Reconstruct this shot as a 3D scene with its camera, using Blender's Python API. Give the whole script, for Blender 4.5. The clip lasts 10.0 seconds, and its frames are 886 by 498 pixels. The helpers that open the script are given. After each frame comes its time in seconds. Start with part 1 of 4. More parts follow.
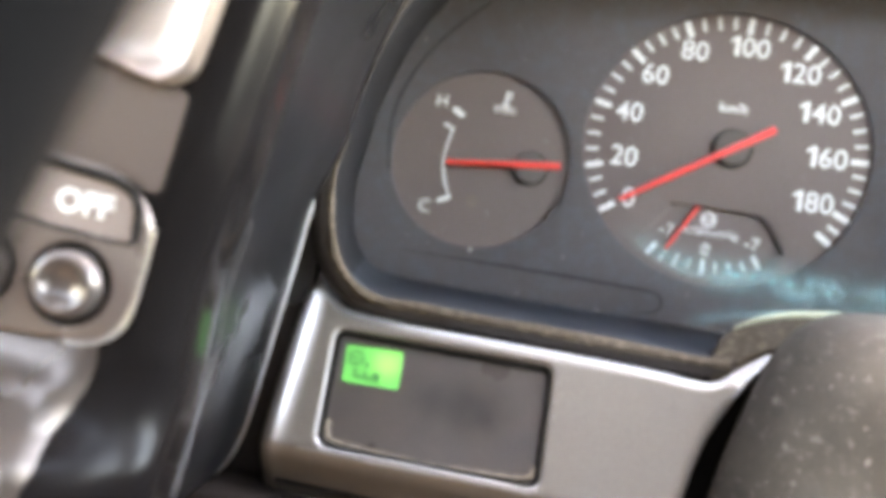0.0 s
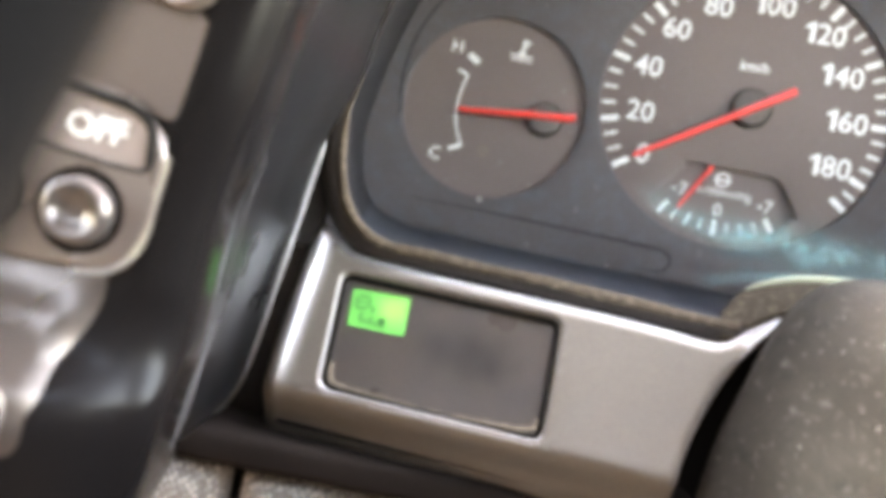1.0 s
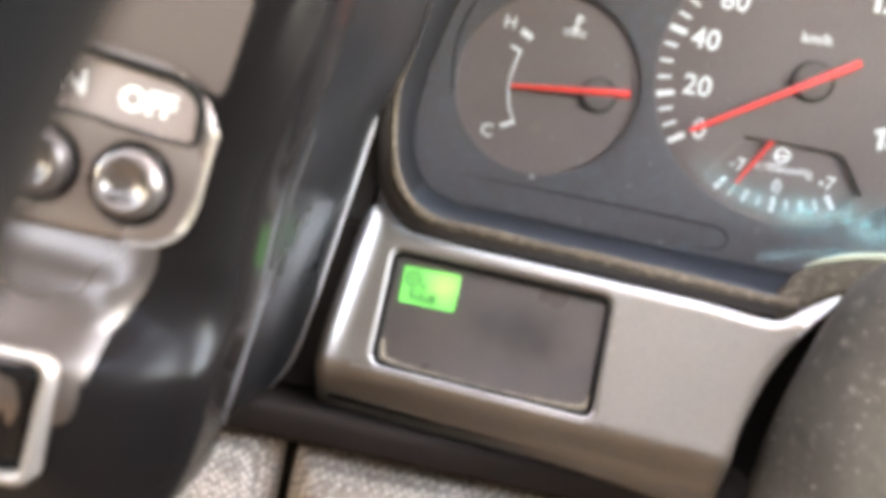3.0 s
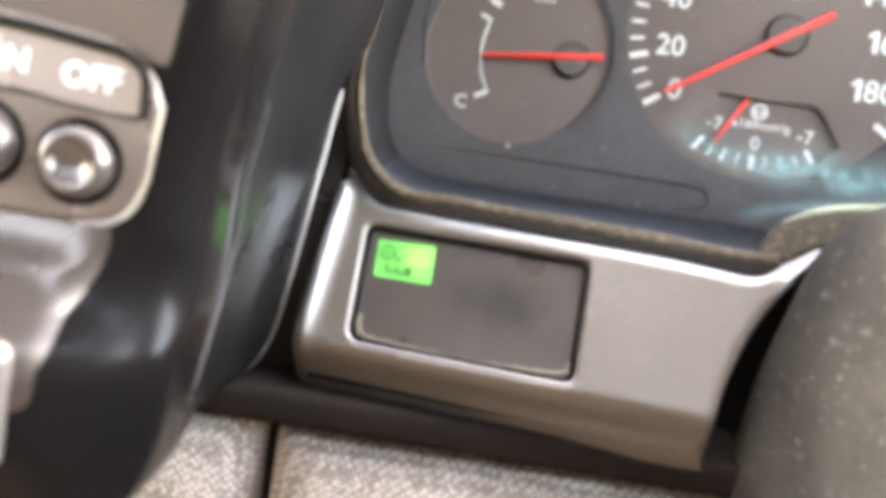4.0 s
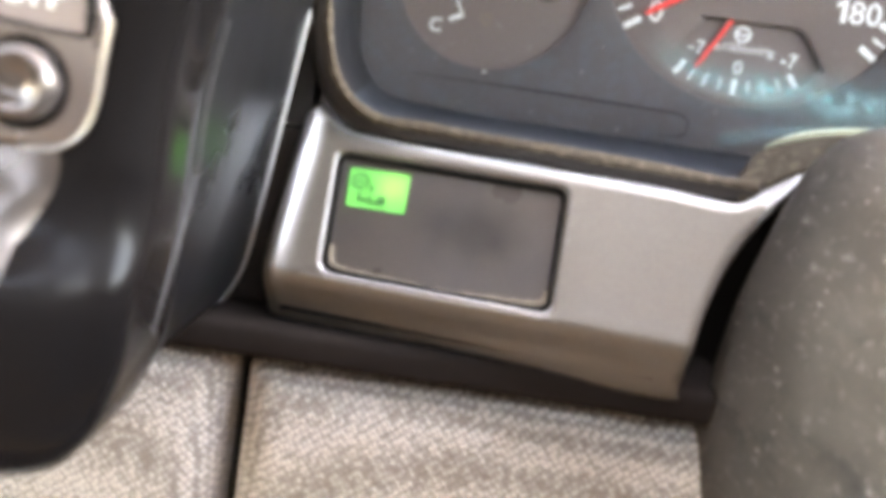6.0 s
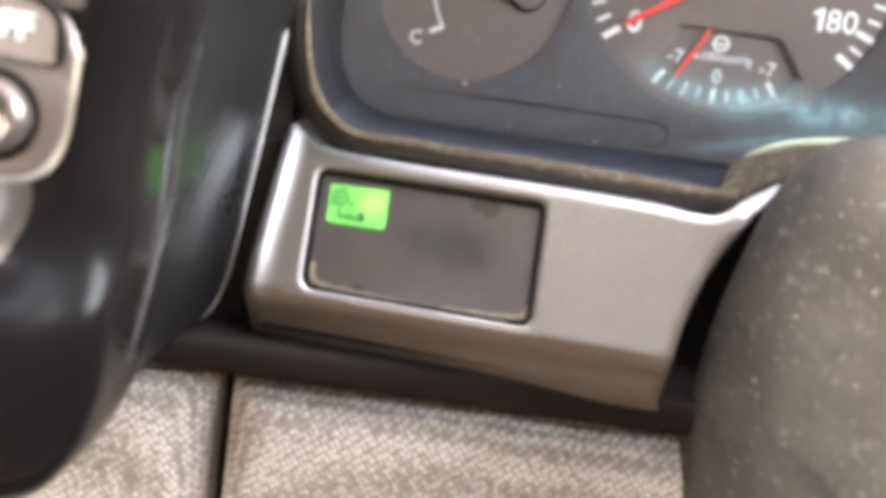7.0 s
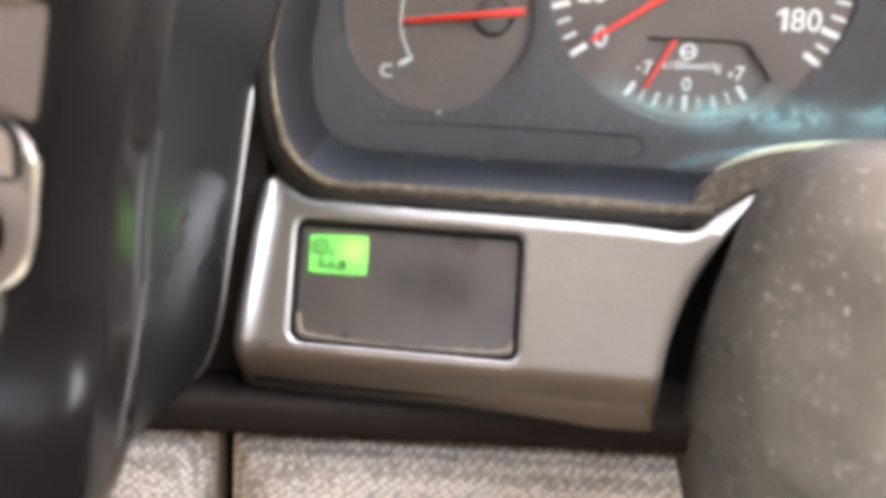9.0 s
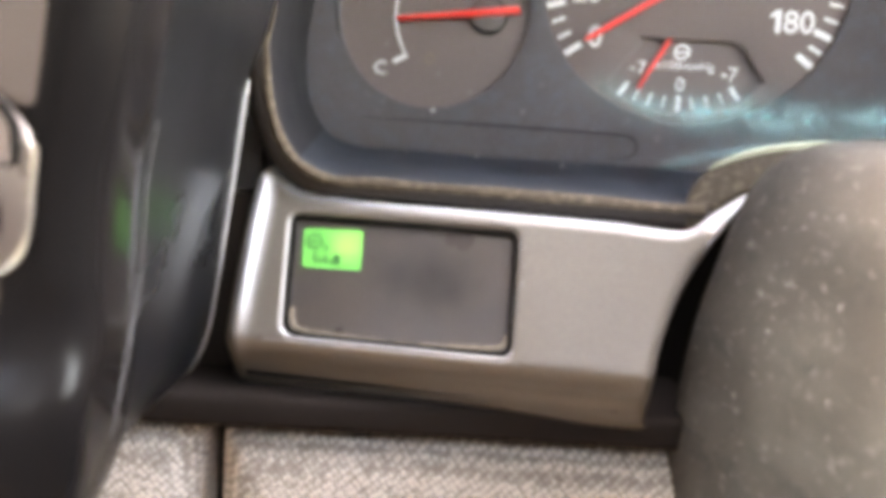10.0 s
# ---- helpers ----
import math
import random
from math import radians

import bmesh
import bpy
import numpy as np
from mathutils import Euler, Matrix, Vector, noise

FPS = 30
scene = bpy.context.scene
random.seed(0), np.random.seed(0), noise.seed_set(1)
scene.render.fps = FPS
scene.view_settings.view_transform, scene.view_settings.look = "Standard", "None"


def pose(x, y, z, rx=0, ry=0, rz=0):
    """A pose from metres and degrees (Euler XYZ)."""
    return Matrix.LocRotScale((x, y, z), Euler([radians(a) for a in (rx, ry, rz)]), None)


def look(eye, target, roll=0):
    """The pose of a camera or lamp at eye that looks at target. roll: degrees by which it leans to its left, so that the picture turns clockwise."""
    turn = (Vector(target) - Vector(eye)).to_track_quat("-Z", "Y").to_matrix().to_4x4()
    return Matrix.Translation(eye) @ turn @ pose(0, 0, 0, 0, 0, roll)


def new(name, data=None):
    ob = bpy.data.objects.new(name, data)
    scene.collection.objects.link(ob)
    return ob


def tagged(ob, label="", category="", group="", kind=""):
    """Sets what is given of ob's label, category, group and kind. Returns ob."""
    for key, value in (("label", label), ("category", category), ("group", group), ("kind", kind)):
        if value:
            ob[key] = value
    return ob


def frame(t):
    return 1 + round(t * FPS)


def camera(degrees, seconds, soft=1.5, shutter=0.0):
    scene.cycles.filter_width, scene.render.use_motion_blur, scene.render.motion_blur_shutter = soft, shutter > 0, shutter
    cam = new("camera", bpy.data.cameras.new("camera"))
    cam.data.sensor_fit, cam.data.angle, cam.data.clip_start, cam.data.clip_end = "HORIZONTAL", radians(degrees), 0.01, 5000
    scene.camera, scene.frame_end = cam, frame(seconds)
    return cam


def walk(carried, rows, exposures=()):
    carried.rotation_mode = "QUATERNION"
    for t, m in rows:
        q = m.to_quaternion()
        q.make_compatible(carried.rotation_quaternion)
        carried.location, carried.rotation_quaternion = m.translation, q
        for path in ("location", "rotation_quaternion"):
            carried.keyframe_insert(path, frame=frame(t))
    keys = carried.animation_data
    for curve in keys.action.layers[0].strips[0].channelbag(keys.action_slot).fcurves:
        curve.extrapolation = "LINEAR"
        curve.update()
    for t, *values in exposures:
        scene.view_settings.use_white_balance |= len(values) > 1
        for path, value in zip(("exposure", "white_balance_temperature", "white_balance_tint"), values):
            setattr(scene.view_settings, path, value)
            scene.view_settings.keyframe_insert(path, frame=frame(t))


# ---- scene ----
# Units below: the plan is in millimetres round the first eye; Z0 lifts it to its height over the ground.
Z0 = 1.0
cam = camera(52.0, 10.0, soft=6.2)
# the lens is focused on the dashboard, so the near console is softer
cam.data.dof.use_dof, cam.data.dof.focus_distance, cam.data.dof.aperture_fstop = True, 0.285, 11.0
ROWS = [
    (0, -0.00004, -0.00026, 1.00059, 90.079, -9.095, -0.109),
    (0.2, 0.00182, 0.00354, 0.99746, 89.029, -9.190, 1.389),
    (0.5, -0.00125, 0.00330, 1.00193, 86.887, -10.464, 0.752),
    (1, -0.00384, 0.00399, 0.99791, 87.162, -11.686, -0.240),
    (1.5, -0.00468, 0.00352, 0.99630, 86.968, -12.765, -0.227),
    (2, -0.00498, 0.00392, 0.99549, 86.758, -12.969, 0.143),
    (2.5, -0.00355, 0.00399, 0.99683, 85.914, -12.531, 1.618),
    (2.7, -0.00294, 0.00437, 0.99674, 85.310, -12.227, 2.755),
    (3.8, 0.00266, 0.00486, 0.99517, 85.586, -10.066, 3.218),
    (4, 0.00531, 0.00861, 0.99408, 84.307, -8.742, 2.945),
    (4.2, 0.01359, 0.01574, 1.00183, 79.825, -5.850, 3.448),
    (4.5, 0.01025, 0.01672, 0.99663, 79.220, -6.270, 2.858),
    (5, 0.00798, 0.01633, 0.99291, 79.479, -7.715, 2.184),
    (5.5, 0.00737, 0.01549, 0.99181, 80.131, -8.490, 1.796),
    (7, 0.01034, 0.01524, 0.99650, 80.491, -7.715, 1.130),
    (7.2, 0.01378, 0.01421, 1.00255, 79.964, -6.467, 1.285),
    (7.5, 0.01728, 0.01578, 1.01279, 79.893, -3.151, 0.800),
    (8, 0.01737, 0.01554, 1.01167, 80.178, -2.028, 0.877),
    (8.5, 0.01621, 0.01498, 1.01045, 80.093, -2.518, 0.762),
    (9, 0.01672, 0.01492, 1.01062, 80.117, -2.566, 0.737),
    (9.5, 0.01603, 0.01465, 1.00930, 80.346, -2.873, 0.448),
    (10, 0.01497, 0.01447, 1.00819, 80.399, -3.232, 0.068),
]
walk(cam, [(t, pose(x, y, z, rx, ry, rz)) for t, x, y, z, rx, ry, rz in ROWS], exposures=[(0.0, 6.46, 9850, 16), (0.4, 6.48, 10400, 16), (2.0, 6.67, 10400, 17), (2.5, 6.72, 10400, 17), (4.0, 6.70, 10500, 17), (5.0, 6.64, 10250, 17), (7.0, 6.62, 10550, 18), (7.5, 6.67, 10700, 18.5), (8.0, 6.61, 10900, 19), (10.0, 6.59, 10900, 19)])

# ---- light ----
world = bpy.data.worlds.new("sky")
scene.world = world
world.use_nodes = True
wn = world.node_tree
sky = wn.nodes.new("ShaderNodeTexSky")
sky.sky_type, sky.sun_disc = "NISHITA", False
SUN_EL, SUN_AZ = 58.0, 18.0
sky.sun_elevation, sky.sun_rotation = radians(SUN_EL), radians(SUN_AZ)
sky.dust_density = 2.0
wn.links.new(sky.outputs[0], wn.nodes["Background"].inputs[0])
wn.nodes["Background"].inputs[1].default_value = 0.12
sun = new("sun", bpy.data.lights.new("sun", "SUN"))
sun.data.energy, sun.data.angle, sun.data.color = 0.8, radians(18), (1.0, 0.92, 0.80)
sd = Vector((math.sin(radians(SUN_AZ)) * math.cos(radians(SUN_EL)), math.cos(radians(SUN_AZ)) * math.cos(radians(SUN_EL)), math.sin(radians(SUN_EL))))
sun.matrix_world = look(sd * 30, (0, 0, 0))


# ---- materials ----
def surface(name, colour, rough=0.5, metal=0.0, vary=0.15, grain=900.0, bump=0.0, broad=25.0, spec=0.5, coat=0.0):
    """Plastic, paint, metal: two scales of variation and a fine relief."""
    m = bpy.data.materials.new(name)
    m.use_nodes = True
    n, link = m.node_tree.nodes, m.node_tree.links.new
    b = n["Principled BSDF"]
    b.inputs["Metallic"].default_value = metal
    b.inputs["Specular IOR Level"].default_value = spec
    b.inputs["Coat Weight"].default_value = coat
    b.inputs["Coat Roughness"].default_value = 0.08
    co = n.new("ShaderNodeTexCoord")
    big, fine = n.new("ShaderNodeTexNoise"), n.new("ShaderNodeTexNoise")
    big.inputs["Scale"].default_value, big.inputs["Detail"].default_value = broad, 4
    fine.inputs["Scale"].default_value, fine.inputs["Detail"].default_value = grain, 2
    link(co.outputs["Object"], big.inputs["Vector"])
    link(co.outputs["Object"], fine.inputs["Vector"])
    both = n.new("ShaderNodeMath")
    both.operation = "ADD"
    link(big.outputs["Fac"], both.inputs[0])
    link(fine.outputs["Fac"], both.inputs[1])
    ramp = n.new("ShaderNodeMapRange")
    ramp.inputs["From Min"].default_value, ramp.inputs["From Max"].default_value = 0.6, 1.4
    ramp.inputs["To Min"].default_value, ramp.inputs["To Max"].default_value = 1 - vary, 1 + vary
    link(both.outputs[0], ramp.inputs["Value"])
    mul = n.new("ShaderNodeVectorMath")
    mul.operation = "MULTIPLY"
    mul.inputs[0].default_value = colour
    link(ramp.outputs[0], mul.inputs[1])
    link(mul.outputs[0], b.inputs["Base Color"])
    rr = n.new("ShaderNodeMapRange")
    rr.inputs["From Min"].default_value, rr.inputs["From Max"].default_value = 0.3, 0.7
    rr.inputs["To Min"].default_value, rr.inputs["To Max"].default_value = max(0.02, rough - 0.06), min(1, rough + 0.06)
    link(big.outputs["Fac"], rr.inputs["Value"])
    link(rr.outputs[0], b.inputs["Roughness"])
    if bump:
        bp = n.new("ShaderNodeBump")
        bp.inputs["Strength"].default_value, bp.inputs["Distance"].default_value = bump, 0.0004
        link(fine.outputs["Fac"], bp.inputs["Height"])
        link(bp.outputs[0], b.inputs["Normal"])
    return m


def dusted(m, colour, scale, low, high, stretch=(1, 1, 1), rough=0.85, detail=5):
    """Lays pale specks and smears of dust over a surface."""
    n, link = m.node_tree.nodes, m.node_tree.links.new
    b = n["Principled BSDF"]
    co, mp = n.new("ShaderNodeTexCoord"), n.new("ShaderNodeMapping")
    mp.inputs["Scale"].default_value = stretch
    link(co.outputs["Object"], mp.inputs["Vector"])
    warp = n.new("ShaderNodeTexNoise")
    warp.inputs["Scale"].default_value, warp.inputs["Detail"].default_value = scale, detail
    warp.inputs["Roughness"].default_value = 0.72
    link(mp.outputs[0], warp.inputs["Vector"])
    r = n.new("ShaderNodeMapRange")
    r.inputs["From Min"].default_value, r.inputs["From Max"].default_value = low, high
    link(warp.outputs["Fac"], r.inputs["Value"])
    mix = n.new("ShaderNodeMix")
    mix.data_type = "RGBA"
    was = b.inputs["Base Color"].links[0].from_socket
    link(r.outputs[0], mix.inputs[0])
    link(was, mix.inputs[6])
    mix.inputs[7].default_value = (*colour, 1)
    link(mix.outputs[2], b.inputs["Base Color"])
    mr = n.new("ShaderNodeMix")
    wasr = b.inputs["Roughness"].links[0].from_socket
    link(r.outputs[0], mr.inputs[0])
    link(wasr, mr.inputs[2])
    mr.inputs[3].default_value = rough
    link(mr.outputs[0], b.inputs["Roughness"])
    return m


def highlit(m, colour, metal):
    """Paints a highlight: a brighter, more metallic colour where the mesh's own map is high."""
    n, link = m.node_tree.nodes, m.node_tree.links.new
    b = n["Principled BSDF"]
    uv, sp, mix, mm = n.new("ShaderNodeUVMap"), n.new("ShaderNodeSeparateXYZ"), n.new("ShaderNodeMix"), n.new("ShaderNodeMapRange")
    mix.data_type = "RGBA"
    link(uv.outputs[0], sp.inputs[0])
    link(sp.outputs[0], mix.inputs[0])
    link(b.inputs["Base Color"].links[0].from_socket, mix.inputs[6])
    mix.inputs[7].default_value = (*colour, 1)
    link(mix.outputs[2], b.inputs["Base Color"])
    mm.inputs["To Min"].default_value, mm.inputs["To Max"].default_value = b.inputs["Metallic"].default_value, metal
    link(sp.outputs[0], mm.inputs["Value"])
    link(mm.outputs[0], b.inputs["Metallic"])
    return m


def woven(name, dark, light):
    m = bpy.data.materials.new(name)
    m.use_nodes = True
    n, link = m.node_tree.nodes, m.node_tree.links.new
    b = n["Principled BSDF"]
    b.inputs["Roughness"].default_value = 0.95
    b.inputs["Specular IOR Level"].default_value = 0.15
    b.inputs["Sheen Weight"].default_value = 0.3
    co, mp = n.new("ShaderNodeTexCoord"), n.new("ShaderNodeMapping")
    mp.inputs["Rotation"].default_value = (0, radians(38), 0)
    mp.inputs["Scale"].default_value = (1.0, 1.0, 1.0)
    link(co.outputs["Object"], mp.inputs["Vector"])
    big, fuzz = n.new("ShaderNodeTexNoise"), n.new("ShaderNodeTexNoise")
    big.inputs["Scale"].default_value, big.inputs["Detail"].default_value = 130, 3
    fuzz.inputs["Scale"].default_value, fuzz.inputs["Detail"].default_value = 1100, 3
    cells = n.new("ShaderNodeTexVoronoi")
    cells.feature = "SMOOTH_F1"
    cells.inputs["Scale"].default_value, cells.inputs["Randomness"].default_value = 540, 0.36
    cells.inputs["Smoothness"].default_value = 0.35
    squash = n.new("ShaderNodeMapping")
    squash.inputs["Scale"].default_value = (1.15, 0.6, 0.9)
    link(mp.outputs[0], squash.inputs["Vector"])
    link(squash.outputs[0], cells.inputs["Vector"])
    for t in (big, fuzz):
        link(mp.outputs[0], t.inputs["Vector"])
    a = n.new("ShaderNodeMath")
    a.operation = "MULTIPLY_ADD"
    a.inputs[1].default_value, a.inputs[2].default_value = -1.3, 0.74
    link(cells.outputs["Distance"], a.inputs[0])
    c = n.new("ShaderNodeMath")
    c.operation = "MULTIPLY_ADD"
    c.inputs[1].default_value = 0.22
    link(fuzz.outputs["Fac"], c.inputs[0])
    link(a.outputs[0], c.inputs[2])
    d = n.new("ShaderNodeMath")
    d.operation = "MULTIPLY_ADD"
    d.inputs[1].default_value = 0.13
    link(big.outputs["Fac"], d.inputs[0])
    link(c.outputs[0], d.inputs[2])
    r = n.new("ShaderNodeMapRange")
    r.inputs["From Min"].default_value, r.inputs["From Max"].default_value = 0.10, 0.72
    link(d.outputs[0], r.inputs["Value"])
    mix = n.new("ShaderNodeMix")
    mix.data_type = "RGBA"
    mix.inputs[6].default_value, mix.inputs[7].default_value = (*dark, 1), (*light, 1)
    link(r.outputs[0], mix.inputs[0])
    link(mix.outputs[2], b.inputs["Base Color"])
    bp = n.new("ShaderNodeBump")
    bp.inputs["Strength"].default_value, bp.inputs["Distance"].default_value = 0.8, 0.0008
    link(d.outputs[0], bp.inputs["Height"])
    link(bp.outputs[0], b.inputs["Normal"])
    return m


def glowing(name, colour, power, lamp, hot):
    """A back-lit display: brighter and yellower over its lamp (a place in metres of the mesh)."""
    m = bpy.data.materials.new(name)
    m.use_nodes = True
    n, link = m.node_tree.nodes, m.node_tree.links.new
    b = n["Principled BSDF"]
    b.inputs["Base Color"].default_value = (*[0.3 * c for c in colour], 1)
    b.inputs["Roughness"].default_value = 0.35
    co, far, near, r, mix = (n.new("ShaderNode" + k) for k in ("TexCoord", "VectorMath", "MapRange", "MapRange", "Mix"))
    far.operation = "DISTANCE"
    far.inputs[1].default_value = lamp
    link(co.outputs["Object"], far.inputs[0])
    near.interpolation_type = "SMOOTHSTEP"
    near.inputs["From Min"].default_value, near.inputs["From Max"].default_value = 0.0075, 0.0
    link(far.outputs["Value"], near.inputs["Value"])
    r.inputs["To Min"].default_value, r.inputs["To Max"].default_value = 0.9 * power, 1.35 * power
    link(near.outputs[0], r.inputs["Value"])
    mix.data_type = "RGBA"
    mix.inputs[6].default_value, mix.inputs[7].default_value = (*colour, 1), (*hot, 1)
    link(near.outputs[0], mix.inputs[0])
    link(mix.outputs[2], b.inputs["Emission Color"])
    link(r.outputs[0], b.inputs["Emission Strength"])
    return m


def clear(name, tint, gloss, rough=0.03):
    """A clear moulded pane: lets the light through, with a mirror sheen of its own."""
    m = bpy.data.materials.new(name)
    m.use_nodes = True
    n, link = m.node_tree.nodes, m.node_tree.links.new
    n.remove(n["Principled BSDF"])
    tr, gl, mx, lw, mu = (n.new("ShaderNode" + k) for k in ("BsdfTransparent", "BsdfGlossy", "MixShader", "Fresnel", "Math"))
    tr.inputs[0].default_value = (*tint, 1)
    gl.inputs["Roughness"].default_value = rough
    lw.inputs[0].default_value = 1.45
    mu.operation, mu.inputs[1].default_value = "MULTIPLY", gloss
    link(lw.outputs[0], mu.inputs[0])
    link(mu.outputs[0], mx.inputs[0])
    link(tr.outputs[0], mx.inputs[1])
    link(gl.outputs[0], mx.inputs[2])
    link(mx.outputs[0], n["Material Output"].inputs[0])
    return m


def film_of_dust(name, colour, low, high, scale, most):
    """Dust on a clear pane: specks with gaps between them, as thick as the mesh's own map says."""
    m = surface(name, colour, 0.8, vary=0.3)
    n, link = m.node_tree.nodes, m.node_tree.links.new
    co, no, gr, both, r, uv, sp, fade = (n.new("ShaderNode" + k) for k in ("TexCoord", "TexNoise", "TexNoise", "Math", "MapRange", "UVMap", "SeparateXYZ", "Math"))
    no.inputs["Scale"].default_value, no.inputs["Detail"].default_value, no.inputs["Roughness"].default_value = scale, 6, 0.75
    gr.inputs["Scale"].default_value, gr.inputs["Detail"].default_value = 90, 3
    link(co.outputs["Object"], no.inputs["Vector"])
    link(co.outputs["Object"], gr.inputs["Vector"])
    both.operation = "MULTIPLY_ADD"
    both.inputs[1].default_value = 0.5
    link(gr.outputs["Fac"], both.inputs[0])
    link(no.outputs["Fac"], both.inputs[2])
    r.inputs["From Min"].default_value, r.inputs["From Max"].default_value = low, high
    r.inputs["To Min"].default_value, r.inputs["To Max"].default_value = 0.12, most
    link(both.outputs[0], r.inputs["Value"])
    link(uv.outputs[0], sp.inputs[0])
    fade.operation, fade.use_clamp = "MULTIPLY", True
    link(sp.outputs[0], fade.inputs[0])
    link(r.outputs[0], fade.inputs[1])
    link(fade.outputs[0], n["Principled BSDF"].inputs["Alpha"])
    return m


FACE = surface("dial_black", (0.128, 0.098, 0.087), 0.6, vary=0.10, bump=0.1, spec=0.3)
MASK = dusted(dusted(surface("mask_black", (0.074, 0.064, 0.063), 0.6, vary=0.16, bump=0.2, spec=0.2), (0.080, 0.087, 0.094), 160, 0.46, 0.76), (0.22, 0.255, 0.265), 640, 0.665, 0.74)
PRINT = surface("white_print", (0.66, 0.65, 0.62), 0.55, vary=0.05)
FAINT = surface("dim_print", (0.42, 0.40, 0.36), 0.6, vary=0.15)
DIMMER = surface("unlit_symbol", (0.14, 0.10, 0.07), 0.5, vary=0.15)
NEEDLE = surface("needle_red", (0.88, 0.05, 0.035), 0.35, vary=0.06)
HUB = surface("hub_black", (0.110, 0.092, 0.084), 0.6, spec=0.12)
# the pale second colour is the sky's highlight on the panel's edges
PANEL = highlit(surface("panel_satin_paint", (0.156, 0.133, 0.107), 0.38, metal=0.3, vary=0.20, grain=1400, bump=0.14, broad=16), (0.66, 0.66, 0.655), 0.6)
# near-black that carries the shade in and behind the switch panel
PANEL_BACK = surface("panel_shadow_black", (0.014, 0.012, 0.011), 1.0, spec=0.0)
LOWTRIM = surface("lower_trim_black", (0.020, 0.016, 0.014), 0.9, vary=0.2, bump=0.2, spec=0.0)
SCREEN = dusted(dusted(surface("smoked_window", (0.070, 0.056, 0.046), 0.32, vary=0.30, broad=34, grain=3000, spec=0.35), (0.050, 0.043, 0.039), 46, 0.42, 0.72, (1, 1, 1), 0.32, 1), (0.13, 0.11, 0.085), 700, 0.66, 0.86)
DUST = surface("pale_dust", (0.24, 0.20, 0.15), 0.95, vary=0.35, grain=1400, bump=0.4, spec=0.1)
LCD = glowing("green_backlight", (0.09, 0.62, 0.15), 0.0145, (-0.0306, 0.0131, 0.0418), (0.24, 0.70, 0.18))
LCDINK = surface("lcd_segment", (0.012, 0.10, 0.025), 0.5)
LEDGE = dusted(surface("dim_grime", (0.044, 0.034, 0.024), 0.9, vary=0.35, grain=1400, bump=0.5, spec=0.15), (0.14, 0.112, 0.076), 420, 0.50, 0.78)
LIP = dusted(surface("lip_brown_black", (0.034, 0.028, 0.024), 0.7, vary=0.25, bump=0.3, spec=0.2), (0.11, 0.09, 0.07), 700, 0.60, 0.82)
GRIME = dusted(surface("tan_grime", (0.074, 0.055, 0.038), 0.9, vary=0.35, grain=1400, bump=0.5, spec=0.2), (0.20, 0.160, 0.115), 380, 0.50, 0.74)
HOOD = dusted(surface("hood_black", (0.018, 0.016, 0.015), 0.55, vary=0.2, bump=0.3, spec=0.25), (0.12, 0.10, 0.08), 900, 0.70, 0.84)
WELL = dusted(surface("well_black", (0.027, 0.030, 0.035), 0.7, vary=0.25, broad=60, spec=0.12), (0.050, 0.060, 0.070), 420, 0.52, 0.80)
SIDE = dusted(surface("hood_side_black", (0.019, 0.018, 0.019), 0.75, vary=0.25, broad=60, spec=0.1), (0.032, 0.030, 0.029), 420, 0.56, 0.82)
GLOSS = dusted(surface("console_gloss", (0.0060, 0.0053, 0.0053), 0.20, vary=0.06, spec=0.15), (0.10, 0.09, 0.085), 480, 0.73, 0.77)
# these two browns stand for the headliner mirrored in the dark console
FRONT = surface("console_brown_sheen", (0.120, 0.100, 0.088), 0.27, metal=0.8, vary=0.05, grain=4000, broad=12)
FASCIA = surface("fascia_brown_sheen", (0.195, 0.165, 0.150), 0.24, metal=0.7, vary=0.06, grain=3000, broad=14)
WALL = dusted(surface("side_gloss", (0.009, 0.0087, 0.009), 0.30, vary=0.08, spec=0.24), (0.06, 0.06, 0.06), 820, 0.80, 0.86)
PALE = surface("console_pale_satin", (0.42, 0.36, 0.332), 0.27, metal=0.6, vary=0.08, grain=2500, bump=0.05, coat=0.15)
SATIN = surface("console_satin", (0.205, 0.172, 0.152), 0.28, metal=0.6, vary=0.08, grain=2500, bump=0.05, coat=0.1)
TRAY = surface("console_tray_satin", (0.27, 0.215, 0.18), 0.3, metal=0.6, vary=0.08, grain=2500, bump=0.05, coat=0.1)
CHROME = surface("button_gloss", (0.125, 0.106, 0.096), 0.24, metal=0.6, vary=0.08, grain=3000, coat=0.1)
EDGE = surface("bright_edge", (0.32, 0.295, 0.265), 0.3, metal=0.7, vary=0.1, grain=3000)
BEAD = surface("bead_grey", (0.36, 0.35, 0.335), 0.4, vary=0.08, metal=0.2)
GREYLINE = surface("grey_line", (0.06, 0.057, 0.055), 0.3, vary=0.1)
FABRIC = woven("tweed_fabric", (0.26, 0.228, 0.19), (0.80, 0.745, 0.65))
SEAM = surface("seam_black", (0.010, 0.009, 0.008), 0.9, spec=0.1)
COVER = surface("column_black", (0.050, 0.043, 0.035), 0.6, vary=0.30, broad=32, grain=1500, bump=0.3, spec=0.3)
COVER = dusted(COVER, (0.096, 0.086, 0.071), 60, 0.44, 0.74, (1, 0.4, 1))
COVER = dusted(COVER, (0.019, 0.018, 0.016), 85, 0.54, 0.74, (1, 0.4, 1), 0.6)
COVER = dusted(COVER, (0.22, 0.208, 0.18), 260, 0.585, 0.74, (1, 0.42, 1))
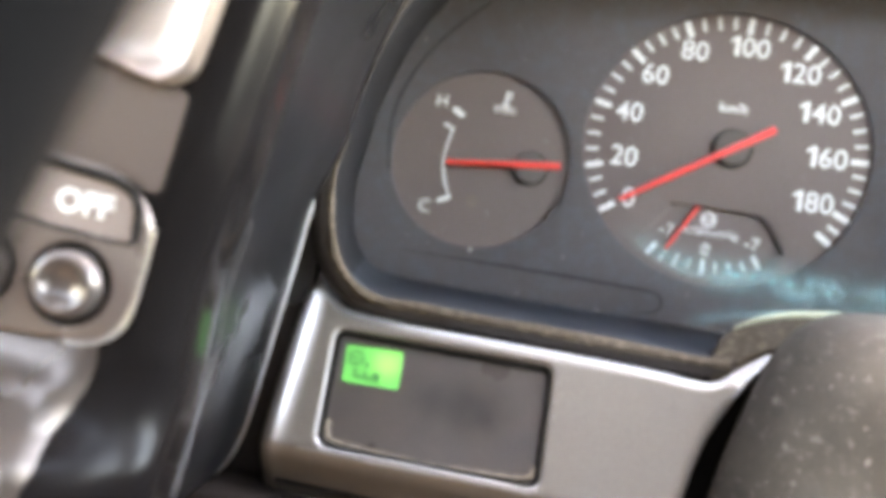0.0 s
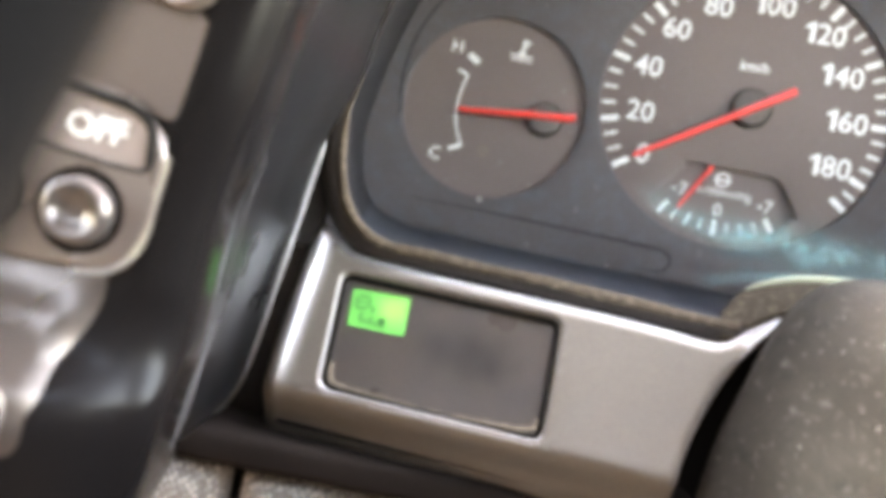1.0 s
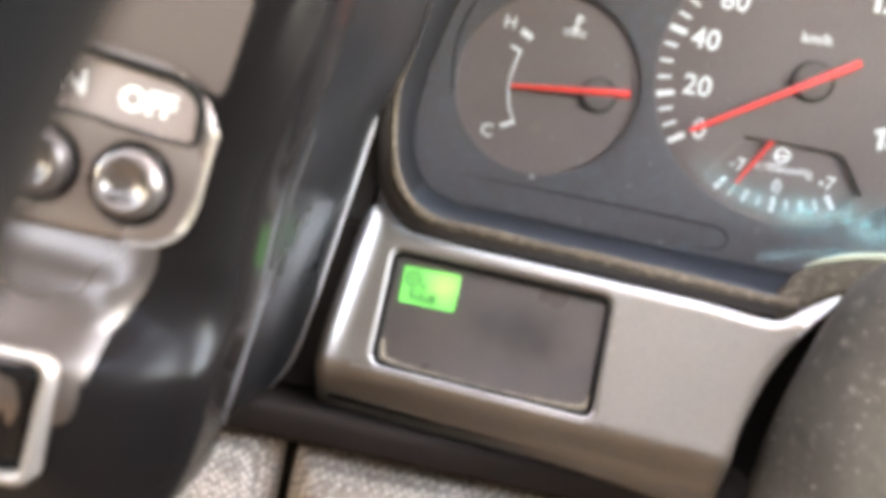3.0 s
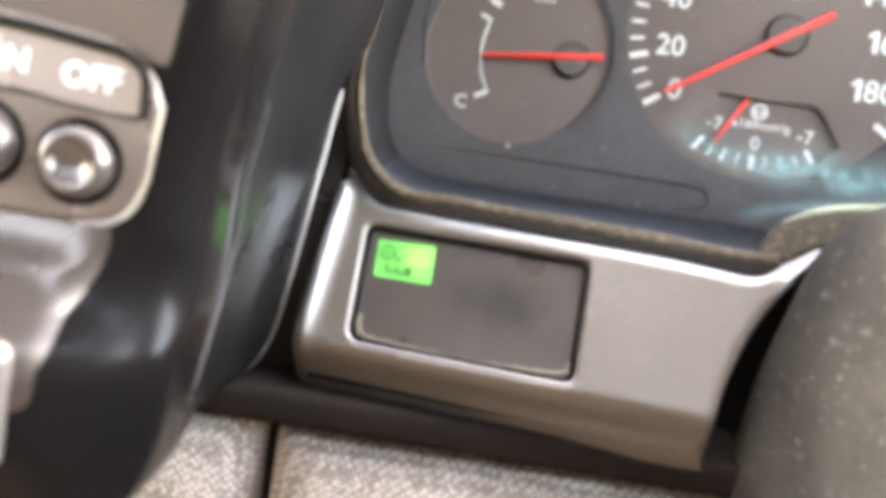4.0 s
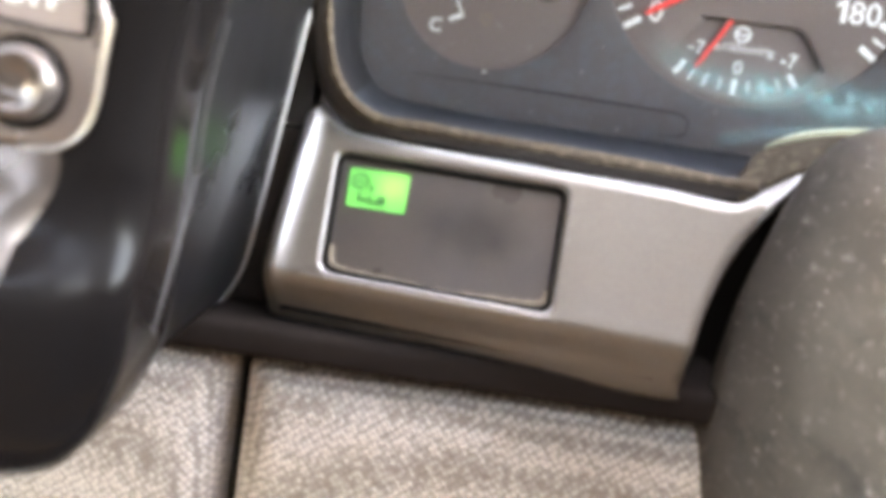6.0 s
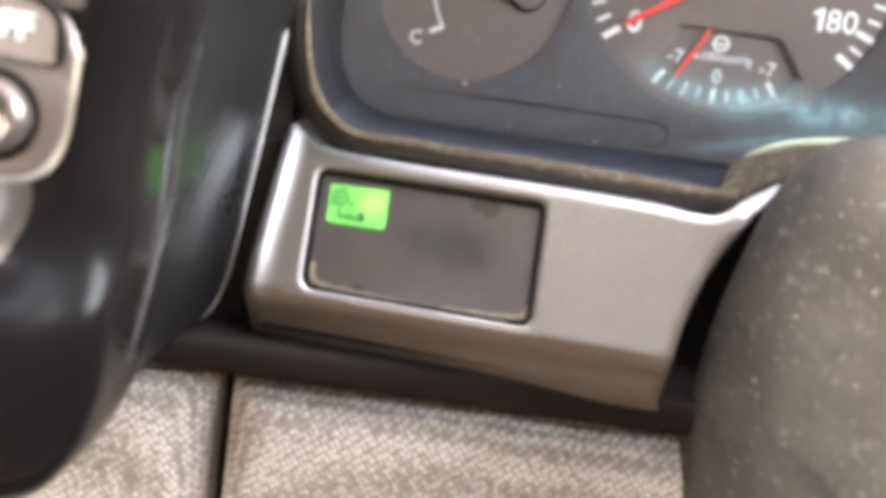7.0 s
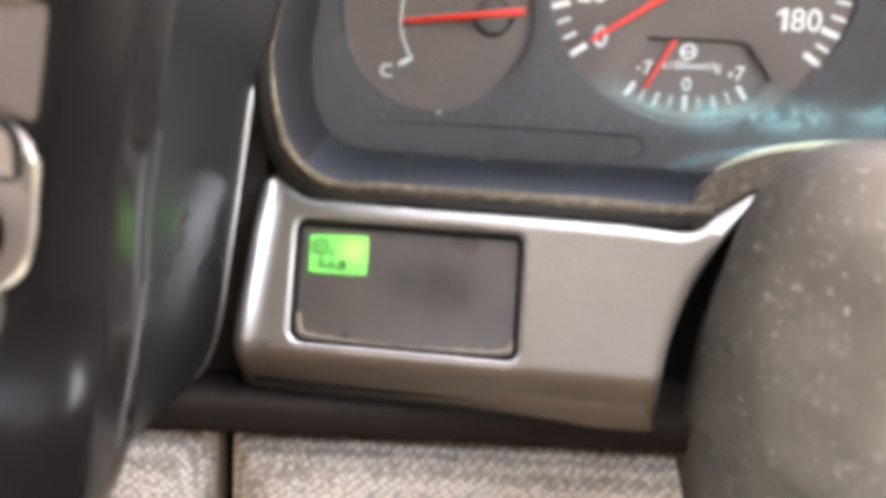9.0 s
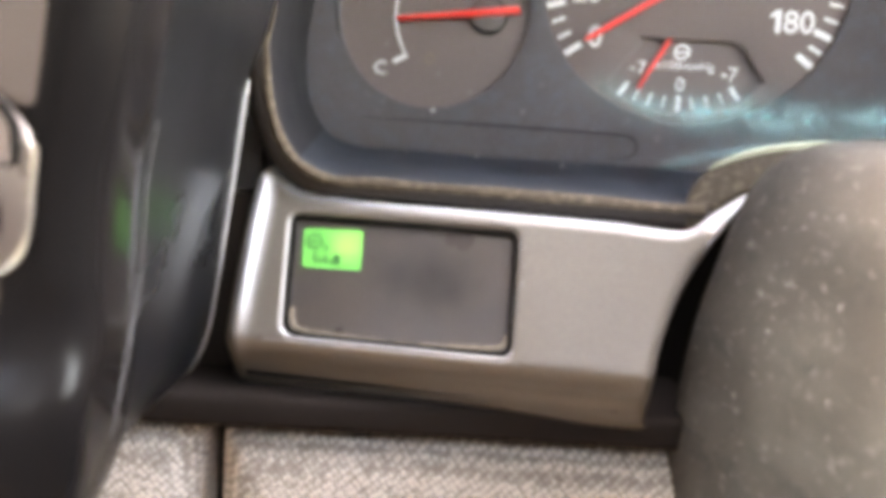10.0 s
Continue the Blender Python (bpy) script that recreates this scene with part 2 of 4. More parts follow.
COVER = dusted(COVER, (0.31, 0.29, 0.255), 640, 0.62, 0.69, (1, 0.42, 1))
LEATHER = surface("rim_black", (0.005, 0.005, 0.005), 0.95, vary=0.2, spec=0.02)
TRIM = surface("cabin_trim", (0.075, 0.060, 0.050), 0.8, vary=0.15)
SEATBACK = surface("seat_dark", (0.036, 0.031, 0.028), 0.9, vary=0.2)
LINER = surface("headliner", (0.17, 0.15, 0.13), 0.95, vary=0.08)
CARPET = surface("carpet", (0.04, 0.034, 0.029), 0.95, vary=0.25)
ASPHALT = surface("asphalt", (0.11, 0.105, 0.10), 0.9, vary=0.3, grain=40, broad=0.5)
LENS = clear("clear_lens", (0.97, 0.975, 0.98), 0.10)
TEAL = film_of_dust("teal_dust", (0.095, 0.225, 0.220), 0.68, 0.94, 520, 0.95)
SMUDGE = film_of_dust("grease_smudge", (0.020, 0.019, 0.016), -1.0, -0.5, 60, 0.5)
SPECK = surface("lens_speck", (0.20, 0.195, 0.18), 0.9, vary=0.3, spec=0.1)
ACRYLIC = surface("pale_acrylic_edge", (0.30, 0.31, 0.21), 0.35, vary=0.25, broad=90)

# ---- helpers for shapes (millimetres) ----
ORIGIN = {}


def thing(name, base, label, category, group="", kind=""):
    """An empty at the base of a thing; its parts hang under it."""
    e = new(name)
    e.empty_display_size = 0.01
    e.location = Vector(base) * 0.001 + Vector((0, 0, Z0))
    ORIGIN[e.name] = e.location.copy()
    return tagged(e, label, category, group, kind)


def part(name, bm, material, parent, label="", m=None, flat=False, kind=""):
    """Links a bmesh in millimetres of the plan (or of the frame m) as one mesh under a thing or a part."""
    if m is not None:
        bm.transform(m)
    o = ORIGIN[parent.name]
    for v in bm.verts:
        v.co = v.co * 0.001 + Vector((0, 0, Z0)) - o
    bmesh.ops.recalc_face_normals(bm, faces=bm.faces)
    if not flat:
        for f in bm.faces:
            f.smooth = True
        for e in bm.edges:
            if len(e.link_faces) == 2 and e.calc_face_angle(0) > radians(38):
                e.smooth = False
    me = bpy.data.meshes.new(name)
    bm.to_mesh(me)
    bm.free()
    me.materials.append(material)
    ob = new(name, me)
    ob.parent = parent
    ORIGIN[ob.name] = o
    return tagged(ob, label, kind=kind)


def lone(name, bm, material, label, category, kind="", m=None, flat=False):
    """A thing that is one mesh."""
    e = Vector((0, 0, Z0))
    if m is not None:
        bm.transform(m)
    low = Vector([sum(v.co[i] for v in bm.verts) / len(bm.verts) for i in range(2)] + [min(v.co.z for v in bm.verts)])
    for v in bm.verts:
        v.co = (v.co - low) * 0.001
    bmesh.ops.recalc_face_normals(bm, faces=bm.faces)
    if not flat:
        for f in bm.faces:
            f.smooth = True
        for ed in bm.edges:
            if len(ed.link_faces) == 2 and ed.calc_face_angle(0) > radians(38):
                ed.smooth = False
    me = bpy.data.meshes.new(name)
    bm.to_mesh(me)
    bm.free()
    me.materials.append(material)
    ob = new(name, me)
    ob.location = low * 0.001 + e
    ORIGIN[ob.name] = ob.location.copy()
    return tagged(ob, label, category, kind=kind)


def skin(loops, closed=True, cap0=False, cap1=False):
    """Quads between loops of equal length."""
    bm = bmesh.new()
    rows = [[bm.verts.new(p) for p in loop] for loop in loops]
    n = len(loops[0])
    for a, b in zip(rows, rows[1:]):
        for i in range(n if closed else n - 1):
            j = (i + 1) % n
            bm.faces.new((a[i], a[j], b[j], b[i]))
    if cap0:
        bm.faces.new(rows[0])
    if cap1:
        bm.faces.new(rows[-1])
    return bm


def rounded(corners, radii, steps=6):
    """A polygon with its corners rounded off."""
    out, n = [], len(corners)
    radii = [radii] * n if isinstance(radii, (int, float)) else radii
    for i in range(n):
        p, a, b = Vector(corners[i]), Vector(corners[i - 1]), Vector(corners[(i + 1) % n])
        u, w = (a - p), (b - p)
        r = min(radii[i], 0.45 * u.length, 0.45 * w.length)
        if r < 0.05:
            out.append(tuple(p))
            continue
        s, e = p + u.normalized() * r, p + w.normalized() * r
        for k in range(steps + 1):
            t = k / steps
            q = s * (1 - t) ** 2 + p * 2 * t * (1 - t) + e * t * t
            out.append(tuple(q))
    return out


def smooth_line(points, per=6):
    """A Catmull-Rom line through points."""
    p = [Vector(q) for q in points]
    p = [2 * p[0] - p[1], *p, 2 * p[-1] - p[-2]]
    out = []
    for i in range(1, len(p) - 2):
        for k in range(per):
            t = k / per
            out.append(0.5 * (2 * p[i] + (p[i + 1] - p[i - 1]) * t + (2 * p[i - 1] - 5 * p[i] + 4 * p[i + 1] - p[i + 2]) * t * t + (3 * p[i] - p[i - 1] - 3 * p[i + 1] + p[i + 2]) * t ** 3))
    return out + [p[-2]]


def inset(loop, d):
    """The polygon moved inwards by d (one number, or one a corner); it runs anticlockwise."""
    n, out = len(loop), []
    d = [d] * n if isinstance(d, (int, float)) else d
    for i in range(n):
        a, p, b = Vector(loop[i - 1]), Vector(loop[i]), Vector(loop[(i + 1) % n])
        n1, n2 = Vector((-(p - a).y, (p - a).x)), Vector((-(b - p).y, (b - p).x))
        n1 = n1.normalized() if n1.length > 1e-9 else n2.normalized()
        n2 = n2.normalized() if n2.length > 1e-9 else n1
        s = n1 + n2
        if s.length < 1e-6:
            s = n1
        s.normalize()
        out.append(tuple(p + s * d[i] / max(0.45, s.dot(n1))))
    return out


def ccw(loop):
    area = sum(a[0] * b[1] - b[0] * a[1] for a, b in zip(loop, [*loop[1:], loop[0]]))
    return loop if area > 0 else loop[::-1]


def plate(outline, depth, r=1.0, holes=(), hole_r=0.8, hole_depth=3.0, steps=4, keep=0.0):
    """A plate facing +z at z 0 with rounded edges and rounded-off holes. r may be one number a corner."""
    bm = bmesh.new()
    outline = ccw(outline)
    fill = []

    def rim(loop, radius, deep, sign):
        n = len(loop)
        rad = [radius] * n if isinstance(radius, (int, float)) else radius
        before = None
        for k in range(0 if keep else 1, steps + 2):
            a = math.pi / 2 * max(0, k - 1) / steps
            ring = inset(loop, [sign * (q * (1 - math.sin(a)) + (keep if k == 0 else 0)) for q in rad])
            verts = [bm.verts.new((x, y, -rad[i] * (1 - math.cos(a)))) for i, (x, y) in enumerate(ring)]
            if before:
                for i in range(n):
                    j = (i + 1) % n
                    bm.faces.new((before[i], before[j], verts[j], verts[i]))
            else:
                fill.extend((verts[i], verts[(i + 1) % n]) for i in range(n))
            before = verts
        last = [bm.verts.new((x, y, -deep)) for x, y in loop]
        for i in range(n):
            j = (i + 1) % n
            bm.faces.new((before[i], before[j], last[j], last[i]))

    rim(outline, r, depth, 1)
    for h in holes:
        rim(ccw(h), hole_r, hole_depth, -1)
    edges = [bm.edges.get(pair) or bm.edges.new(pair) for pair in fill]
    bmesh.ops.triangle_fill(bm, use_beauty=True, use_dissolve=False, edges=edges)
    return bm


def circle(cx, cy, r, n=64, a0=0.0, a1=360.0):
    whole = abs(a1 - a0) >= 359.9
    return [(cx + r * math.cos(radians(a0 + (a1 - a0) * k / (n if whole else n - 1))), cy + r * math.sin(radians(a0 + (a1 - a0) * k / (n if whole else n - 1)))) for k in range(n)]


def slab(corners, h0, h1, bevel=0.0):
    """A flat piece between two heights."""
    bm = bmesh.new()
    low, high = [bm.verts.new((x, y, h0)) for x, y in corners], [bm.verts.new((x, y, h1)) for x, y in corners]
    bm.faces.new(low[::-1])
    bm.faces.new(high)
    for i in range(len(corners)):
        j = (i + 1) % len(corners)
        bm.faces.new((low[i], low[j], high[j], high[i]))
    if bevel:
        bmesh.ops.bevel(bm, geom=[e for e in bm.edges], offset=bevel, segments=2, affect="EDGES", profile=0.6)
    return bm


def box(x0, x1, y0, y1, z0, z1, bevel=0.0):
    bm = slab([(x0, y0), (x1, y0), (x1, y1), (x0, y1)], z0, z1)
    if bevel:
        bmesh.ops.bevel(bm, geom=list(bm.edges), offset=bevel, segments=3, affect="EDGES", profile=0.6)
    return bm


def tube(points, r, sides=10, taper=None):
    """A round bar along a line."""
    p = [Vector(q) for q in points]
    loops = []
    for i, q in enumerate(p):
        d = (p[min(i + 1, len(p) - 1)] - p[max(i - 1, 0)]).normalized()
        u = d.cross(Vector((0, 1, 0.01))).normalized()
        w = u.cross(d)
        rr = r * (taper[i] if taper else 1)
        loops.append([q + rr * (math.cos(2 * math.pi * k / sides) * u + math.sin(2 * math.pi * k / sides) * w) for k in range(sides)])
    return skin(loops, True, True, True)


def disc_turn(profile, n=48):
    """A turned piece: profile of (radius, height) round z."""
    return skin([[(r * math.cos(2 * math.pi * k / n), r * math.sin(2 * math.pi * k / n), h) for k in range(n)] for r, h in profile], True, False, True)


def writing(text, size, x, y, h, bold=0.0, turn=0.0, wide=1.0):
    """Letters in the built-in font, centred on x, y."""
    c = bpy.data.curves.new("letters", "FONT")
    c.body, c.size, c.align_x, c.align_y = text, size, "CENTER", "CENTER"
    c.extrude, c.offset, c.resolution_u = 0.06, bold, 3
    ob = bpy.data.objects.new("letters", c)
    scene.collection.objects.link(ob)
    me = bpy.data.meshes.new_from_object(ob.evaluated_get(bpy.context.evaluated_depsgraph_get()))
    bm = bmesh.new()
    bm.from_mesh(me)
    bpy.data.objects.remove(ob)
    bpy.data.curves.remove(c)
    bpy.data.meshes.remove(me)
    bm.transform(pose(x, y, h, 0, 0, turn) @ Matrix.Diagonal((wide, 1, 1, 1)))
    return bm


def dial_number(text, size, x, y, h, bold):
    """A number of the dial; a leading 1 is drawn with its flag."""
    if not text.startswith("1"):
        return writing(text, size, x, y, h, bold, 0, 0.98)
    bm = writing(text[1:], size, x, y, h, bold, 0, 0.98)
    left, right = min(v.co.x for v in bm.verts), max(v.co.x for v in bm.verts)
    low, high = min(v.co.y for v in bm.verts), max(v.co.y for v in bm.verts)
    w, tall = 0.155 * size, high - low
    shift = (0.17 * size + w) / 2
    stem = [(left - 0.09 * size - w, low), (left - 0.09 * size, low), (left - 0.09 * size, high), (left - 0.09 * size - 0.75 * w, high), (left - 0.09 * size - 2.1 * w, high - 0.2 * tall), (left - 0.09 * size - 2.1 * w, high - 0.36 * tall), (left - 0.09 * size - w, high - 0.25 * tall)]
    for z in (h, h + 0.06):
        bm.faces.new([bm.verts.new((px, py, z)) for px, py in stem])
    bm.transform(Matrix.Translation((shift, 0, 0)))
    return bm


def frame_at(origin, right, up):
    """A frame with x right, y up and z towards the viewer."""
    r, u = Vector(right).normalized(), Vector(up)
    u = (u - r * u.dot(r)).normalized()
    o = r.cross(u)
    return Matrix(((r.x, u.x, o.x, origin[0]), (r.y, u.y, o.y, origin[1]), (r.z, u.z, o.z, origin[2]), (0, 0, 0, 1)))


def along(table, z):
    """Straight-line reading of a table of (z, value), z rising."""
    return float(np.interp(z, [a for a, _ in table], [b for _, b in table]))


MD = frame_at((100.3, 349.7, 55.8), (0.9848, -0.1735, 0.0001), (0.0158, 0.0903, 0.9958))
MM = MD @ Matrix.Translation((0, 0, 1.0))
MP = frame_at((4.6, 265.4, -44.9), (0.9884, -0.1518, 0.0), (0.0669, 0.4355, 0.8977))


# ---- setting: ground and the closed cabin ----
def setting(name, bm, material, label, m=None):
    return lone(name, bm, material, label, "", "structure", m)


g = bmesh.new()
bmesh.ops.create_grid(g, x_segments=2, y_segments=2, size=2.0e6)
setting("ground", g, ASPHALT, "dry grey asphalt outside the car", Matrix.Translation((0, 0, -1000)))
setting("floor", box(-940, 600, -700, 900, -640, -600), CARPET, "dark carpet on the cabin floor")
setting("ceiling", box(-940, 600, -700, 45, 560, 590), LINER, "pale cloth headliner of the cabin")
setting("wall_rear", box(-900, 560, -700, -640, -600, 425), SEATBACK, "dark brown-grey trim behind the seats")
for n, x0, x1, top in (("wall_left", -940, -900, -40), ("wall_right", 560, 600, 70)):
    setting(n, box(x0, x1, -700, 900, -600, top), TRIM if x0 < 0 else SEATBACK, "brown-grey door trim below the window")
for n, x0, x1, low in (("pillar_left", -900, -840, -596), ("pillar_right", 500, 560, -596)):
    setting(n, box(x0, x1, -636, -420, low, 556), TRIM, "trimmed pillar between the side windows")
for n, x in (("pillar_front_left", -870), ("pillar_front_right", 530)):
    setting(n, tube([(x, 820, 120), (x, 480, 380), (x * 0.96, 90, 575)], 32, 10), TRIM, "slanting windscreen pillar")
setting("dash_top", box(-895, 555, 404, 880, 96, 136, 10), HOOD, "black padded dashboard top")
setting("dash_front", box(-895, 555, 402, 430, -596, 92), PANEL_BACK, "black dashboard front behind the trim")

# ---- dashboard: hood round the instruments ----
OPENING = [(200, -21), (140, -20.5), (93, -19.8), (42, -18.3), (-5, -17.2), (-17, -16.6), (-25, -13.5), (-31, -7), (-34.5, 3), (-36, 14), (-36, 22), (-34, 30), (-31, 47), (-26, 63), (-19, 80), (-6, 106), (18, 126), (70, 134), (200, 135)]
MASKEDGE = [(191.9, 327.1, -13.3), (138.2, 336.6, -13.3), (93.9, 344.4, -13.2), (43.3, 353.3, -13.1), (-0.4, 361.0, -12.9), (-16.4, 363.9, -12.4), (-28.4, 366.4, -8.3), (-35.5, 368.6, 1.9), (-37.8, 370.0, 12.7), (-38.3, 371.1, 23.7), (-37.3, 371.8, 33.6), (-35.6, 372.5, 43.5), (-33.5, 373.1, 54.5), (-28.1, 373.9, 73.3), (-18.6, 374.2, 94.0), (-2.0, 373.2, 114.0), (25.0, 369.6, 127.0), (73.6, 361.3, 130.0), (197.9, 339.1, 127.0)]


def hood():
    e = thing("instrument_hood", (60, 300, -30), "black plastic hood round the instruments with a dusty tan lower edge", "dashboard")
    front = smooth_line([(x, 280, z) for x, z in OPENING], 5)
    back = smooth_line(MASKEDGE, 5)
    mid = [a.lerp(b, 0.12) + Vector((0, -3, 0)) for a, b in zip(front, back)]
    half = [a.lerp(b, 0.5) for a, b in zip(front, back)]
    turn = next(i for i, p in enumerate(front) if p.z > -12.5)
    part("hood_floor", skin([r[: turn + 1] for r in (front, mid, half, back)], False), WELL, e, "dusty blue-black floor of the hood")
    part("inner_wall", skin([r[turn:] for r in (front, mid, half, back)], False), SIDE, e, "brown-black inner wall of the hood")
    outer = []
    for i, p in enumerate(front):
        d = front[min(i + 1, len(front) - 1)] - front[max(i - 1, 0)]
        w = Vector((d.z, 0, -d.x)).normalized()
        if i > len(front) * 0.05 and w.dot(Vector((70, 0, 45)) - p) > 0:
            w = -w
        outer.append((p, w))
    lip = [[p + w * a + Vector((0, b, 0)) for p, w in outer] for a, b in ((0, 0), (0.8, -1.0), (2.0, -1.4), (4.5, -0.6), (7.0, 3.0), (7.5, 14), (7.5, 60))]
    part("front_lip", skin(lip, False), LIP, e, "black front lip")
    low = [p + Vector((0, -1.2, -0.9 + 0.35 * noise.noise(p * 0.11))) for p in front if p.x < 97 and p.z < 34]
    n = len(low)
    part("dusty_edge", tube(low, 1.75, 10, [(0.12 + 0.88 * min(1, (n - 1 - i) / 22)) * (0.9 + 0.3 * noise.noise(q * 0.2)) for i, q in enumerate(low)]), GRIME, e, "tan dust-caked lower edge")
    a = smooth_line([(88, 279, -20.8), (95, 279, -19.0), (105, 278.5, -13.5), (120, 277, -8), (160, 275, -5)], 6)
    b = smooth_line([(88, 282, -19.0), (94, 288, -11.0), (107, 289, -4.6), (126, 289, -1.0), (160, 288, 1.5)], 6)
    m = [p.lerp(q, 0.5) + Vector((0, 0, 1.2)) for p, q in zip(a, b)]
    part("ledge", skin([[p + Vector((0, 0, -6)) for p in a], a, m, b, [q + Vector((0, 6, -4)) for q in b]], False), LEDGE, e, "brown dusty ledge beside the steering column")
    part("lens_edge", tube([p + Vector((0, -0.5, 0.6)) for p in b[7:]], 1.1, 10, [min(1, 0.25 + i / 6) for i in range(len(b) - 7)]), ACRYLIC, e, "pale translucent edge of the instrument lens")
    roof = skin([[(-60, y, 126), (0, y, 138), (60, y, 145), (210, y, 146)] for y in (262, 300, 404)], False)
    part("hood_top", roof, HOOD, e)
    # unseen wall, added to keep light from the right off the dials
    part("hood_light_block", box(206, 214, 282, 400, -30, 145), SIDE, e, "unseen far wall of the hood, added to shade the dials' right side")
    return e


hood()


# ---- dashboard: the instruments ----
def cluster():
    e = thing("instrument_cluster", (60, 345, -15), "black instrument cluster with two round dials and red needles", "gauge")
    temp, speed = circle(-91.9, -16.9, 36.0, 72), circle(1.2, 0.4, 53.8, 96)
    outline = ccw([(112, -82), (112, 84), (-150, 84), (-150, -82)])
    part("mask", plate(outline, 8, 0.1, (temp, speed), 0.4, 3.6, 3), MASK, e, "matt black mask with two round openings", MM @ Matrix.Translation((0, 0, 1.1)))
    groove = smooth_line([(u, v, 1.2) for u, v in [(-127.4, -26.4), (-130.0, -10.2), (-127.6, 6.8), (-119.8, 23.4), (-109.1, 36.8), (-98.1, 47.7)]], 6)
    part("mask_ridge", tube(groove, 0.55, 8), HOOD, e, "fine arched moulding line", MM)
    win = rounded([(-116.6, -57.9), (-17.4, -58.5), (-13.1, -63.2), (-17.5, -67.3), (-116.6, -67.0)], [1.5, 4, 3, 4, 1.5])
    part("warning_lamp_window", plate(win, 1.5, 0.15), MASK, e, "long black window of the unlit warning lamps", MM @ Matrix.Translation((0, 0, 1.25)))
    gap = smooth_line([(-116.6, -57.9, 1.3), (-90.1, -57.9, 1.3), (-63.6, -58.0, 1.3), (-30.6, -58.4, 1.3), (-17.9, -58.8, 1.3), (-14.2, -61.0, 1.3), (-14.0, -64.6, 1.3), (-17.8, -66.9, 1.3), (-26.8, -67.1, 1.3)], 6)
    part("window_gap", tube(gap, 0.36, 6, [min(1, 0.25 + i / 12) * min(1, (len(gap) - 1 - i) / 8 + 0.05) for i in range(len(gap))]), SEAM, e, "fine dark gap round the warning lamp window", MM)

    # speedometer
    low = [(0.2 + 49.6 * math.sin(radians(a)), 0.2 - 49.6 * math.cos(radians(a))) for a in (27, 18, 9, 0, -9, -18, -27)]
    hole = rounded([(-17.9, -23.0), (19.5, -23.2), (29.4, -38.3)], [3.5, 4, 3]) + low + rounded([(-26.0, -38.8)], [0])
    dial = part("speedometer_dial", plate(circle(1.2, 0.4, 54.0, 96), 3, 0.1, (hole,), 0.3, 2.6, 2), FACE, e, "warm black speedometer dial", MD)
    econ = part("vacuum_gauge_face", slab(circle(0.5, -37, 32, 48), -3.2, -2.6), FACE, e, "recessed face of the small vacuum gauge", MD)
    major = [-125.2, -104.8, -76.0, -48.9, -23.2, 4.0, 32.8, 60.2, 88.2, 113.9]
    bold, thin = slab([(-1.05, 46.4), (1.05, 46.4), (1.05, 53.0), (-1.05, 53.0)], 0.05, 0.12), slab([(-0.55, 47.6), (0.55, 47.6), (0.55, 52.6), (-0.55, 52.6)], 0.05, 0.12)
    for k, a in enumerate(major):
        marks = [(a, "bold")]
        if k < len(major) - 1:
            b, steps = major[k + 1], (3 if k == 0 else 4)
            marks += [(a + (b - a) * s / steps, "thin") for s in range(1, steps)]
        else:
            marks += [(a + 6.4, "thin"), (a + 12.2, "bold")]
        for ang, sort in marks:
            bm = (bold if sort == "bold" else thin).copy()
            part("tick", bm, PRINT, dial, "", MD @ pose(1.2, 0.4, 0, 0, 0, -ang))
    spots = [(-31.8, -23.8), (-35.9, -7.8), (-36.4, 10.0), (-28.8, 26.2), (-15.1, 37.5), (5.8, 41.2), (25.7, 33.2), (34.8, 18.5), (39.3, 1.7), (36.5, -15.9)]
    for k, (u, v) in enumerate(spots):
        part("numeral", dial_number(str(20 * k), 11.0, u, v, 0.1, 0.08), PRINT, dial, "", MD)
    part("unit_lettering", writing("km/h", 5.4, 2.5, 16.7, 0.1, 0.03), PRINT, dial, "", MD)
    bold.free()
    thin.free()

    # the small vacuum gauge in the speedometer
    for k, (u, v) in enumerate([(-20.1, -41.3), (-15.5, -43.4), (-10.5, -44.6), (-5.4, -45.3), (-0.3, -45.7), (4.5, -45.4), (9.7, -44.9), (14.5, -43.2), (19.1, -41.2)]):
        w, h = ((0.85, 2.8) if k in (0, 4, 8) else (0.55, 2.4) if k % 2 == 0 else (0.36, 2.2))
        a = math.degrees(math.atan2(u + 0.6, -(v + 12)))
        part("tick", slab([(-w, -h), (w, -h), (w, h), (-w, h)], -2.55, -2.48), PRINT, econ, "", MD @ pose(u, v, 0, 0, 0, a))
    for s, u, v in (("7", -14.2, -33.8), ("0", -0.1, -39.2), ("7", 17.9, -34.6)):
        part("numeral", writing(s, 7.0, u, v, -2.5, 0.03), PRINT, econ, "", MD)
    for u, v in ((-17.4, -33.9), (14.9, -34.8)):
        part("sign", slab([(u - 0.9, v - 0.3), (u + 0.9, v - 0.3), (u + 0.9, v + 0.3), (u - 0.9, v + 0.3)], -2.5, -2.44), PRINT, econ, "", MD)
    part("sign", slab([(14.6, -35.6), (15.2, -35.6), (15.2, -34.0), (14.6, -34.0)], -2.5, -2.44), PRINT, econ, "", MD)
    part("unit_lettering", writing("x100mmHg", 4.4, 1.0, -32.3, -2.5, 0.0), PRINT, econ, "", MD)
    icon = skin([[(r * math.cos(a * math.pi / 12), r * math.sin(a * math.pi / 12), 0) for a in range(24)] for r in (2.9, 2.0)], True)
    icon.transform(pose(-0.4, -27.3, -2.45))
    part("symbol", icon, PRINT, econ, "small round engine symbol", MD)
